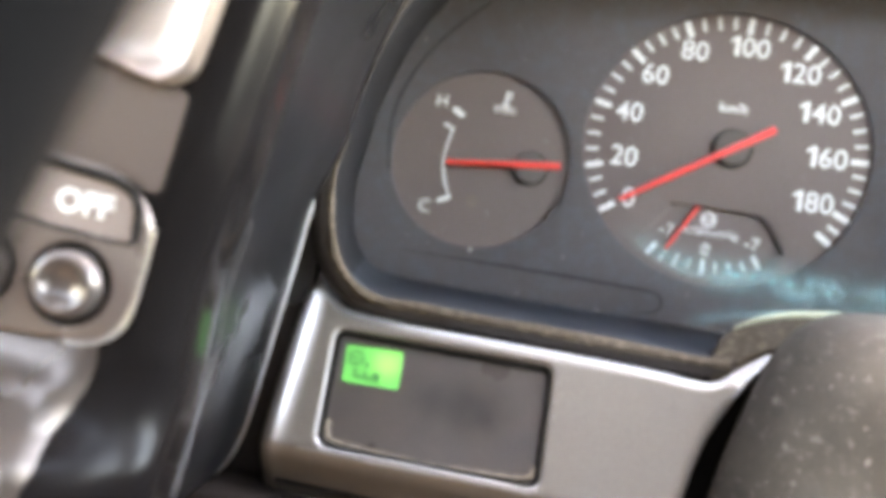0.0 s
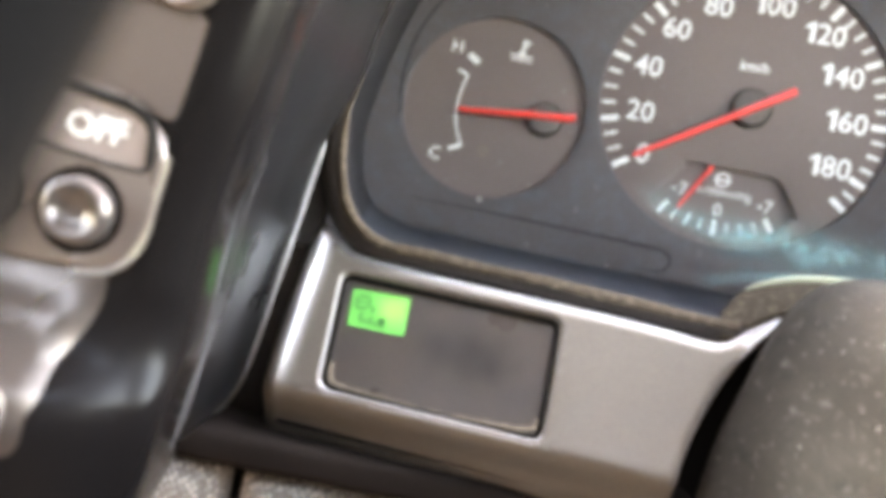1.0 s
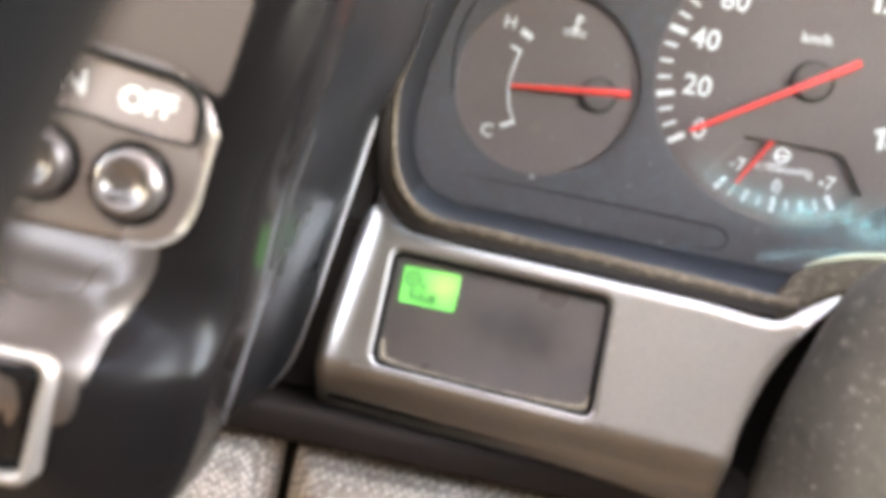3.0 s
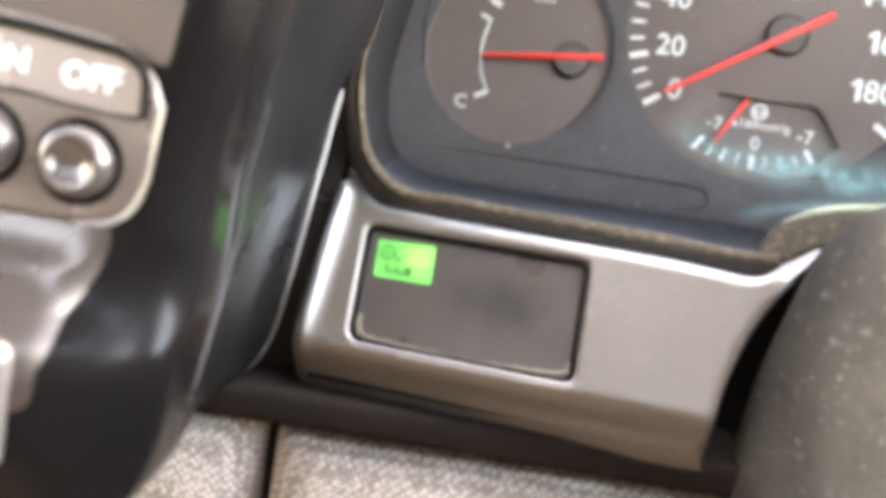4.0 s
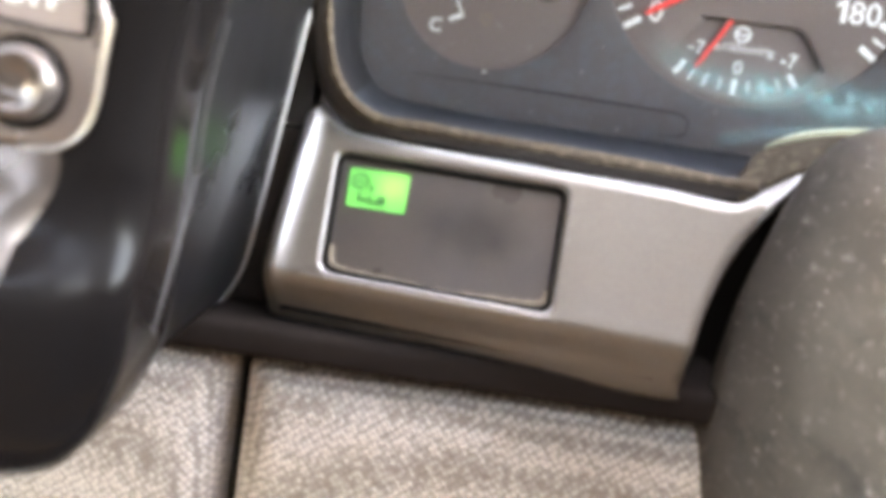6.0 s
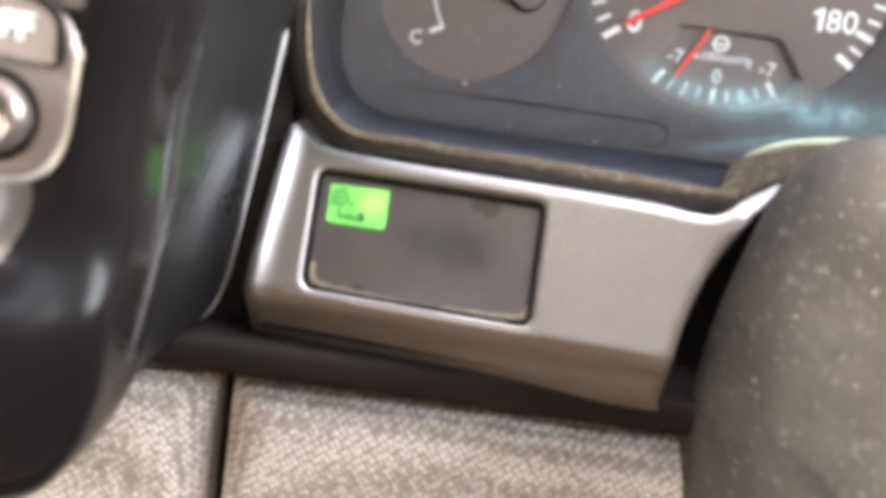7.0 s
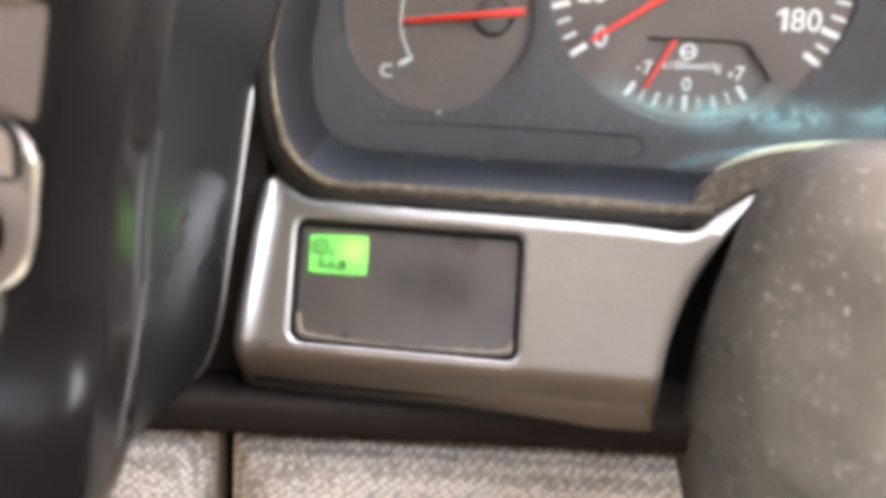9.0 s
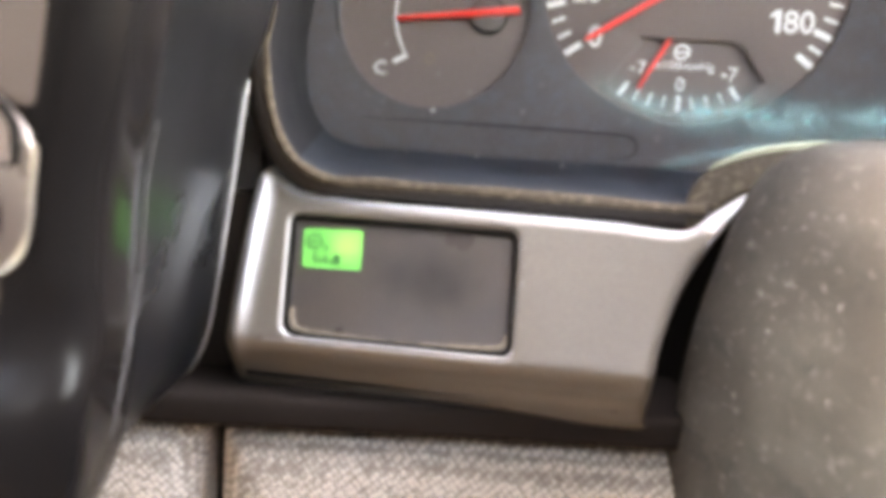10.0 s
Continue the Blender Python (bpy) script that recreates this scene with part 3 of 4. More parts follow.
    part("symbol", slab([(-2.4, -27.9), (1.4, -27.9), (1.4, -27.1), (-2.4, -27.1)], -2.5, -2.4), PRINT, econ, "", MD)

    def needle(name, tip, tail, wide0, wide1, h, parent):
        a, b = Vector(tip), Vector(tail)
        d = (b - a).normalized()
        w = Vector((-d.y, d.x))
        loops = []
        for t, k in ((0, 0.6), (0.03, 1), (1.0, 1)):
            p, half = a.lerp(b, t), (wide0 + (wide1 - wide0) * t) / 2 * k
            loops.append([(*(p + w * half), h), (*(p + w * half * 0.55), h + 0.9), (*(p - w * half * 0.55), h + 0.9), (*(p - w * half), h)])
        return part(name, skin(loops, True, True, True), NEEDLE, parent, "red pointer", MD)

    hubshape = [(7.3, 0.0), (7.3, 0.25), (6.9, 0.3), (6.8, 2.2), (6.4, 2.7), (5.6, 2.9), (0.01, 2.9)]
    # flat dark rings painted as the hubs' shadow on the dials
    ring_at = [(3.9, 0.8, 7.2), (-71.4, -17.9, 6.5)]
    for x, y, r in ring_at:
        part("hub_shadow_ring", skin([[(x + q * math.cos(k * math.pi / 24), y + q * math.sin(k * math.pi / 24), 0.3) for k in range(48)] for q in (r + 0.6, r - 0.6)], True), SEAM, e, "dark ring of painted shadow round the hub", MD)
    h1 = disc_turn(hubshape)
    part("hub", h1, HUB, e, "round black needle hub", MD @ Matrix.Translation((3.9, 0.8, 0)))
    needle("needle", (-35.3, -25.4), (18.5, 9.7), 1.9, 3.0, 3.0, e)
    needle("needle", (-14.9, -41.1), (-4.8, -22.5), 1.4, 1.8, -1.6, e)

    # temperature gauge
    gauge = part("temperature_dial", slab(circle(-91.9, -16.9, 36.2, 72), -3, 0), FACE, e, "warm black temperature dial", MD)
    part("hub", disc_turn([(r * 0.9, h) for r, h in hubshape]), HUB, e, "round black needle hub", MD @ Matrix.Translation((-71.4, -17.9, 0)))
    needle("needle", (-105.1, -20.5), (-59.3, -15.7), 1.7, 3.0, 3.0, e)
    part("letter", writing("H", 7.2, -111.1, 4.7, 0.1, 0.03), PRINT, gauge, "", MD)
    part("letter", writing("C", 7.2, -111.1, -38.9, 0.1, 0.03), PRINT, gauge, "", MD)
    part("tick", slab([(-2.6, -1.2), (2.6, -1.2), (2.6, 1.2), (-2.6, 1.2)], 0.05, 0.12), PRINT, gauge, "", MD @ pose(-103.7, 1.1, 0, 0, 0, -30))
    part("tick", slab([(-2.7, -0.8), (2.7, -0.8), (2.7, 0.8), (-2.7, 0.8)], 0.05, 0.12), PRINT, gauge, "", MD @ pose(-103.7, -34.9, 0, 0, 0, 28))
    part("tick", slab([(-2.3, -0.6), (2.3, -0.6), (2.3, 0.6), (-2.3, 0.6)], 0.05, 0.12), PRINT, gauge, "", MD @ pose(-106.6, -5.2, 0, 0, 0, -22))
    part("scale_arc", tube(smooth_line([(-104.7, -5.9, 0.2), (-106.1, -13.3, 0.2), (-106.3, -20.5, 0.2), (-104.5, -27.9, 0.2), (-101.4, -33.9, 0.2)], 5), 0.38, 6), PRINT, gauge, "", MD)
    sy = [slab([(-0.8, -1.5), (0.8, -1.5), (0.8, 6.0), (-0.8, 6.0)], 0.05, 0.12), slab([(0.8, 4.4), (2.9, 4.4), (2.9, 5.5), (0.8, 5.5)], 0.05, 0.12), slab([(0.8, 2.3), (2.5, 2.3), (2.5, 3.3), (0.8, 3.3)], 0.05, 0.12)]
    sy.append(slab(circle(0, -1.6, 1.7, 20), 0.05, 0.13))
    for bm in sy:
        part("symbol", bm, PRINT, gauge, "", MD @ pose(-85.2, 7.2, 0, 0, 0, -2) @ Matrix.Diagonal((0.78, 0.78, 1, 1)))
    for k in range(2):
        wave = smooth_line([(-5.2, -1.6 - 1.9 * k, 0.2), (-3.6, -2.4 - 1.9 * k, 0.2), (-1.9, -1.7 - 1.9 * k, 0.2), (0, -2.4 - 1.9 * k, 0.2), (1.9, -1.7 - 1.9 * k, 0.2), (3.6, -2.4 - 1.9 * k, 0.2), (5.2, -1.7 - 1.9 * k, 0.2)], 3)
        part("symbol", tube(wave, 0.42, 6), PRINT, gauge, "", MD @ pose(-85.2, 7.0, 0, 0, 0, -2) @ Matrix.Diagonal((0.82, 0.82, 1, 1)))
    part("unlit_lamp", skin([[(r * math.cos(a * math.pi / 8), r * 1.2 * math.sin(a * math.pi / 8), 0.1) for a in range(16)] for r in (2.0, 1.1)], True), DIMMER, gauge, "small unlit amber symbol", MD @ Matrix.Translation((-92.3, -34.4, 0)))
    part("speck", disc_turn([(0.75, 0), (0.6, 0.35), (0.01, 0.5)], 10), FAINT, e, "white speck of dirt", MM @ Matrix.Translation((-89.4, -53.7, 1.1)))

    # clear lens with dust lying on its foot
    def lens_at(x, z):
        return Vector((x, 288 + 30 * ((z + 14) / 120) ** 0.8 if z > -14 else 288, z))

    xs, zs = [-34 + 12 * i for i in range(20)], [-14, -10, -4, 4, 16, 32, 52, 76, 100, 114]
    pane = skin([[lens_at(x, z) for x in xs] for z in zs], False)
    bmesh.ops.solidify(pane, geom=pane.faces[:], thickness=-1.2)
    ob = part("lens", pane, LENS, e, "clear moulded lens over the dials")
    ob.visible_shadow = False
    foot = [(56, -12), (82, -10.5), (90, -7.5), (104, -4.2), (118, -2.6), (145, 2.4), (180, 6)]
    mid = [(56, 16), (66, 12.5), (75, 9.5), (92, 7.0), (109, 7.6), (125, 6.4), (150, 8.5), (180, 12)]
    half = [(56, 2.2), (66, 3.2), (75, 3.8), (92, 5.2), (109, 5.5), (125, 4.5), (150, 5.5), (180, 6)]
    film = bmesh.new()
    layer = film.loops.layers.uv.new("UVMap")
    nx, nz, thick, rows = 60, 26, {}, []
    for i in range(nx):
        x = 56 + 2.1 * i
        row = []
        for k in range(nz):
            z = -13.5 + 1.4 * k
            v = film.verts.new(lens_at(x, z) + Vector((0, -1.8, 0)))
            wob = 1.6 * noise.noise(Vector((x * 0.07, z * 0.05, 3)))
            streak = 0.85 * math.exp(-(((z - along(foot, x) - 0.8 - 0.4 * wob) / 1.5) ** 2)) * max(0, min(1, (x - 81) / 8))
            haze = 0.80 * math.exp(-(((z - along(mid, x) - wob) / along(half, x)) ** 2)) * max(0, min(1, (x - 56) / 8))
            low = max(0, min(1, (z - along(foot, x)) / 1.5 + 0.6))
            thick[v] = max(streak, haze) * low
            row.append(v)
        rows.append(row)
    for a, b in zip(rows, rows[1:]):
        for k in range(nz - 1):
            for lp in film.faces.new((a[k], b[k], b[k + 1], a[k + 1])).loops:
                lp[layer].uv = (thick[lp.vert], 0.5)
    part("dust_film", film, TEAL, ob, "pale teal dust on the foot of the lens")
    rng = random.Random(5)
    specks = bmesh.new()
    for _ in range(260):
        x, z = rng.uniform(-24, 170), rng.uniform(-11, 100) if rng.random() < 0.45 else -11 + abs(rng.gauss(0, 16))
        r, turn, long = 0.10 + 0.22 * rng.random() ** 3, rng.uniform(0, math.pi), rng.choice((1, 1, 1.4, 2.6))
        c = lens_at(x, min(z, 108)) + Vector((0, -1.5, 0))
        specks.faces.new([specks.verts.new(c + Vector((long * r * math.cos(a) * math.cos(turn) - r * math.sin(a) * math.sin(turn), 0, long * r * math.cos(a) * math.sin(turn) + r * math.sin(a) * math.cos(turn)))) for a in [k * math.pi / 3 for k in range(6)]])
    part("dust_specks", specks, SPECK, ob, "fine pale specks of dust on the lens", kind="stuff")
    return e


cluster()


# ---- dashboard: switch panel with the display ----
def switch_panel():
    e = thing("switch_panel", (20, 262, -78), "satin grey plastic dash panel with a rectangular display window", "panel")
    line = [(-43.0, 33.8), (-37.5, 29.6), (-32.0, 26.9), (-20, 26.0), (-5, 25.4), (28, 25.0), (59, 24.7), (77, 24.0), (82.0, 25.4), (86.8, 30.2), (98.2, 40.4),
            (94.0, 33.3), (89.4, 26.6), (83.8, 16.5), (79.0, 6.5), (75.8, -3), (73.6, -11.6), (72.2, -22), (71.3, -28.4), (69.8, -30.8), (40, -31.4), (1.8, -31.6), (-25, -31.4), (-41, -31.2), (-47.0, -28.6), (-47.7, -24), (-47.7, 0), (-47.4, 24), (-46.2, 31)]
    ring = [*line, line[0]]
    counts = [70, 60, 50, 40]
    out = []
    for a, z, n in zip((0, 10, 19, 24), (10, 19, 24, 29), counts):
        fine = smooth_line([(x, y, 0) for x, y in ring], 8)[a * 8 : z * 8 + 1]
        run = np.cumsum([0.0, *[(q - p).length for p, q in zip(fine, fine[1:])]])
        for t in np.linspace(0, run[-1], n, endpoint=False):
            out.append((float(np.interp(t, run, [p.x for p in fine])), float(np.interp(t, run, [p.y for p in fine]))))
    corner = [(-34.4, 19.0), (32.7, 18.8), (33.9, -17.7), (-31.2, -17.5)]
    slot = []
    for k, n in enumerate(counts):
        p, q, r0, r1 = Vector(corner[k]), Vector(corner[(k + 1) % 4]), (3.8, 3.8, 3.4, 4.6)[k], (3.8, 3.4, 4.6, 3.8)[k]
        prev, after = (Vector(corner[k - 1]) - p).normalized(), (Vector(corner[(k + 2) % 4]) - q).normalized()
        way = (q - p).normalized()
        run = (q - p).length
        for t in range(n):
            s = run * t / n
            if s < r0:
                u = 0.5 + 0.5 * s / r0
                a, m, z = p + prev * r0, p, p + way * r0
                slot.append(tuple(a * (1 - u) ** 2 + m * 2 * u * (1 - u) + z * u * u))
            elif s > run - r1:
                u = 0.5 * (s - run + r1) / r1
                a, m, z = q - way * r1, q, q + after * r1
                slot.append(tuple(a * (1 - u) ** 2 + m * 2 * u * (1 - u) + z * u * u))
            else:
                slot.append(tuple(p + way * s))
    out, slot = out[::-1], slot[::-1]

    def soft_edge(x, y):
        left = 4.3 * max(0, min(1, (-36 - x) / 8)) * (1 if y < 24 else max(0.35, 1 - (y - 24) / 10))
        top = 5.0 if y > 20 and x < 82 else 0.8 if y > 20 else 0
        side = 3.2 * max(0, min(1, (x - 64) / 5)) * max(0, min(1, (22 - y) / 8))
        return max(left, top, side, 0.4)

    rad = np.array([soft_edge(x, y) for x, y in out])
    for _ in range(5):
        rad = (np.roll(rad, 1) + rad * 2 + np.roll(rad, -1)) / 4
    rad = [min(q, 0.7) if x > 86 else q for q, (x, y) in zip(rad, out)]
    bm = plate(out, 16, rad, (slot,), 1.4, 7.0, 6, 0.25)
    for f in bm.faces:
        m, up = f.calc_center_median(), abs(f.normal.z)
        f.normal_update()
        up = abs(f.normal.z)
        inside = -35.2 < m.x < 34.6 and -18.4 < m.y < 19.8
        # slot walls get the shadow black: the recess shade is in their colour
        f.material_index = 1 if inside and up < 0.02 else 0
    for y in [-10, -13, -16] + [-18.5 - 0.7 * k for k in range(20)] + [25 + 2.4 * k for k in range(6)]:
        bmesh.ops.bisect_plane(bm, geom=[*bm.verts, *bm.edges, *bm.faces], plane_co=(0, y, 0), plane_no=(0, 1, 0), dist=0.001)
    for x in [-36.8 - k for k in range(9)] + [36 + 4 * k for k in range(11)] + [81, 83, 85, 87]:
        bmesh.ops.bisect_plane(bm, geom=[*bm.verts, *bm.edges, *bm.faces], plane_co=(x, 0, 0), plane_no=(1, 0, 0), dist=0.001)
    for v in bm.verts:
        x, y = v.co.x, v.co.y
        q, p = max(0.0, -18 - y), max(0.0, -39.3 - x)
        v.co.z += 0.095 * min(p, 4.2) ** 2 * max(0.0, min(1.0, (y + 27) / 16))
        v.co.z -= 0.0010 * max(0.0, x - 36) ** 2 + 0.14 * min(q, 6.5) ** 2 * (1.15 - 0.003 * x) + 1.5 * max(0.0, q - 6.5)
        v.co.z -= 0.55 * max(0.0, y - 23.5) * max(0.0, min(1.0, (x - 80) / 6))
        v.co.z -= 0.5 * math.exp(-(((y + 25.2) / 1.3) ** 2)) * max(0.15, min(1.0, (x + 20) / 60))
        v.co.z += 0.45 * math.exp(-(((y + 28.0) / 1.7) ** 2)) * max(0.2, min(1.0, (x + 20) / 60)) - 0.30 * max(0.0, -29.4 - y) ** 2
    bm.normal_update()
    # painted highlight: strongest on tilted top edges, the left band and the slot's foot
    glint = bm.loops.layers.uv.new("UVMap")
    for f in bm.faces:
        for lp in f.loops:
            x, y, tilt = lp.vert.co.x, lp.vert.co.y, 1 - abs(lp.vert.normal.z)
            gleam = max(0.0, min(1.0, (tilt - 0.02) / 0.25))
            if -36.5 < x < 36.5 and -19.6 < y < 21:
                gleam *= 0.9 if y < -15.5 else 0.1
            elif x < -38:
                gleam = max(gleam * max(0.0, min(1.0, (y - 14) / 10)), math.exp(-(((x + 43.2) / 2.6) ** 2))) * max(0.0, min(1.0, (y + 24) / 42))
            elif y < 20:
                gleam *= 0.12 if y > -18 else 0.0
            lp[glint].uv = (gleam, 0.5)
    body = part("face_plate", bm, PANEL, e, "satin warm-grey moulded plate with highlights painted on its edges", MP)
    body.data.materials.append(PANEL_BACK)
    slot_loop = ccw(slot)
    part("window_ring", skin([[(x, y, h) for x, y in inset(slot_loop, d)] for d, h in ((-0.2, -2.0), (0.3, -1.5), (1.1, -1.5), (1.5, -2.0), (1.6, -4.0))], True), SEAM, e, "black ring round the display window", MP)
    show = part("display_window", slab(inset(slot_loop, 1.2), -8.0, -2.9), SCREEN, e, "smoked brown-black display window with dust in its corners", MP)
    lcd = part("display", slab(rounded([(-30.2, 15.0), (-12.6, 15.7), (-11.6, 3.7), (-29.0, 3.4)], 0.8, 3), -2.88, -2.7), LCD, show, "glowing green back-lit display field", MP)
    # unreadable segments as plain bars
    for x, y, w, h in ((-26.4, 13.2, 1.6, 0.5), (-26.6, 9.4, 1.6, 0.5), (-28.3, 11.4, 0.5, 1.5), (-24.4, 11.2, 0.5, 1.4), (-22.6, 9.6, 0.6, 0.9), (-26.6, 11.3, 0.9, 0.4), (-24.6, 5.6, 1.3, 0.5), (-25.8, 6.8, 0.5, 1.2), (-22.6, 6.2, 0.5, 1.2), (-21.2, 5.4, 0.8, 0.5), (-19.6, 6.3, 0.6, 1.5), (-18.5, 6.3, 0.5, 1.4)):
        part("display_bar", slab([(x - w, y - h), (x + w, y - h), (x + w, y + h), (x - w, y + h)], -2.68, -2.62), LCDINK, lcd, "", MP)
    dirt = smooth_line([(-29.9, -9, -3.0), (-29.2, -12.6, -2.9), (-26.5, -15.0, -2.8), (-14, -15.6, -3.1), (2, -16.1, -3.0), (18, -15.7, -2.9), (28, -15.2, -2.8), (31.4, -14.0, -2.8), (32.2, -11.5, -3.0)], 6)
    part("dust_line", tube(dirt, 1.0, 8, [0.2 + 0.35 * math.sin(i * 1.1) ** 2 + 1.0 * abs(i / len(dirt) - 0.5) for i in range(len(dirt))]), DUST, show, "brown dust along the window's foot", MP)
    smear = bmesh.new()
    layer = smear.loops.layers.uv.new("UVMap")
    grid = [[smear.verts.new((-14 + 2 * i, 14 - 2 * k, -2.82)) for k in range(14)] for i in range(23)]
    for a, b in zip(grid, grid[1:]):
        for k in range(13):
            for lp in smear.faces.new((a[k], b[k], b[k + 1], a[k + 1])).loops:
                u, w = lp.vert.co.x, lp.vert.co.y
                rim = max(0.0, min(1.0, (30 - u) / 6, (u + 14) / 5, (14 - w) / 4, (w + 12) / 4))
                lp[layer].uv = (rim * math.exp(-(((u - 10) / 14) ** 2) - ((w - 1.5) / 7.5) ** 2) * (0.8 + 0.5 * noise.noise(Vector((u * 0.16, w * 0.16, 7)))), 0.5)
    part("smudge", smear, SMUDGE, show, "dark greasy smudge", MP)
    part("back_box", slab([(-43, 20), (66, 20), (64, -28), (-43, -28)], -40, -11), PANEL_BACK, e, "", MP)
    return e


switch_panel()
lone("lower_trim", box(-150, 96, 259, 330, -88.2, -78, 3), LOWTRIM, "black lower dashboard trim under the switch panel", "trim", "structure")
# added black box, its colour stands for the shade in the gap
lone("gap_backing", box(-70, 200, 300, 330, -112, -26), PANEL_BACK, "black box painted as the shade behind the switch panel", "", "structure")


lone("dash_filler", box(-62, -31, 287, 299, -79, -24), LIP, "black plastic between console and switch panel", "", "structure")
lone("dash_cheek", box(-62, -38.5, 286, 299, -23, 70), HOOD, "black plastic cheek beside the instrument hood", "", "structure")


# ---- dashboard: cloth pads ----
def pad(x0, x1, top, label):
    low, y, r = -270, 262.0, 13.0
    step = [0, 0.4, 1, 2, 3.4, 5.2, 7.2, 10, 13]
    xs = [x0 + s for s in step] + [x0 + 13 + (x1 - x0 - 26) * k / 24 for k in range(1, 24)] + [x1 - s for s in reversed(step)]
    zs = [top - s for s in step] + [top - 13 - (top - low - 13) * k / 24 for k in range(1, 25)]

    def back(d):
        q = max(0.0, 1 - d / r)
        return r * (1 - math.sqrt(max(0, 1 - q * q)))

    rows = []
    for z in zs:
        row = []
        for x in xs:
            deep = max(back(x - x0), back(x1 - x), back(top - z)) * 0.75 + 0.25 * (back(min(x - x0, x1 - x)) + back(top - z))
            swell = -4.0 * math.sin(math.pi * min(1, (top - z) / 90)) * math.sin(math.pi * (x - x0) / (x1 - x0)) ** 0.5
            lump = 0.8 * noise.noise(Vector((x * 0.02, z * 0.02, x0)))
            row.append((x, y + deep + swell + lump - 0.05 * (top - z), z))
        rows.append(row)
    rows.insert(0, [(x, 300, z) for x, _, z in rows[0]])
    bm = skin(rows, False)
    sides = [[r_[0] for r_ in rows], [r_[-1] for r_ in rows]]
    for s in sides:
        other = [(x, 300, z) for x, _, z in s]
        a, b = [bm.verts.new(p) for p in s], [bm.verts.new(p) for p in other]
        for i in range(len(a) - 1):
            bm.faces.new((a[i], a[i + 1], b[i + 1], b[i]))
    e = thing("knee_pad", ((x0 + x1) / 2, 290, low), label, "dash padding", "cloth pads under the dashboard")
    part("cover", bm, FABRIC, e)
    part("backing_board", box(x0 + 6, x1 - 6, 298, 312, low, top - 8), SEAM, e, "black backing board")
    return e


pad(-44.8, 150, -89.5, "beige-grey woven tweed pad below the dash panel")
pad(-210, -49.6, -88.0, "beige-grey woven tweed pad beside the seam under the console")
lone("pad_seam", box(-56, -40, 285, 299, -266, -94), SEAM, "black gap between the two cloth pads", "", "structure")


# ---- steering column and wheel ----
def column():
    e = thing("steering_column", (145, 190, -125), "steering column in a dusty black plastic cover with pale specks", "steering column")
    half = [(150, -138), (118, -134), (102, -127), (90.5, -117), (86.6, -104), (85.8, -92), (86.4, -80), (87.6, -66), (89.1, -55), (91.2, -45), (94.2, -34), (97.6, -22), (102.0, -12), (107.5, -5), (115, -0.5), (126, 2.2), (142, 3), (162, 3), (180, 0), (195, -10), (206, -28), (212, -55), (213, -85), (208, -112), (192, -132)]
    ring = smooth_line([(x, 0, z) for x, z in [*half, half[0]]], 4)[:-1]
    loops = []
    for y in (90, 93, 100, 130, 170, 210, 240, 262, 266.5, 268):
        s = 1 - 0.3 * (268 - y) / 168 - (0.05 if y == 90 else 0.02 if y == 93 else 0.01 if y == 268 else 0)
        loops.append([((p.x - 146) * s + 146, y, (p.z + 64) * s - 64 - 0.1 * (y - 268)) for p in ring])
    part("column_cover", skin(loops, True, True, True), COVER, e, "dusty black plastic cover with smears")
    seam = smooth_line([(87.0, 262, -80.2), (87.6, 256, -79.3), (89.0, 244.5, -78.1), (91.7, 230.7, -77.9), (93.0, 218, -78.4), (95.5, 195, -80)], 6)
    part("shell_seam", tube(seam, 0.32, 8), HOOD, e, "dull moulding seam of the lower shell")
    return e


def steering_wheel(e):
    cx, cy, cz, big, small = 144, 50, -50, 188, 13
    loops = []
    for i in range(96):
        a = 2 * math.pi * i / 96
        c = Vector((math.cos(a), 0, math.sin(a)))
        loops.append([Vector((cx, cy, cz)) + c * (big + small * math.cos(b)) + Vector((0, small * 1.1 * math.sin(b), 0)) for b in [2 * math.pi * k / 20 for k in range(20)]])
    loops.append(loops[0])
    bm = skin(loops, True)
    bmesh.ops.remove_doubles(bm, verts=bm.verts, dist=0.01)
    wheel = part("steering_wheel", bm, LEATHER, e, "black padded steering wheel rim")
    hub = disc_turn([(0.5, -16), (22, -16), (36, -12), (42, -4), (42, 6), (36, 14), (22, 18), (0.5, 18)], 40)
    part("wheel_hub", hub, LEATHER, wheel, "", pose(cx, cy + 40, cz, 90, 0, 0))
    line = [Vector((cx + 36 + (big - 36) * k / 6, cy + 36 - 32 * k / 6, cz)) for k in range(7)]
    part("spoke", tube(line, 13, 12), LEATHER, wheel)


steering_wheel(column())


# ---- centre console ----
XE = [(-99, -86), (-96, -76), (-91, -65), (-85, -57), (-77, -51.2), (-69, -48.2), (-62, -46.8), (-54, -46), (-38, -44.8), (-12, -43.6), (10, -39.4), (31, -36), (60, -31), (140, -18)]
YF = [(-99, 196), (-96, 183), (-91, 170.5), (-84, 160), (-77, 155.6), (-68, 153.4), (-58, 152.2), (-54, 152.0), (-51, 152.6), (-48, 154.2), (-45, 157.0), (-42, 160.2), (-39, 162.8), (-36, 164.7), (-33, 166.1), (-30, 167.0), (-27, 167.4), (-24, 167.5), (20, 167.5), (140, 172)]
XS = [(-99, -76), (-90, -68), (-83, -62), (-74, -55), (-63, -51), (-40, -47.6), (-14, -44.2), (9, -41), (22, -36.5), (30, -34.2), (47, -31.4), (63, -27), (79, -22), (140, -4)]
XE, YF, XS = ([(p.x, p.y) for p in smooth_line([(z, v, 0) for z, v in tab], 6)] for tab in (XE, YF, XS))
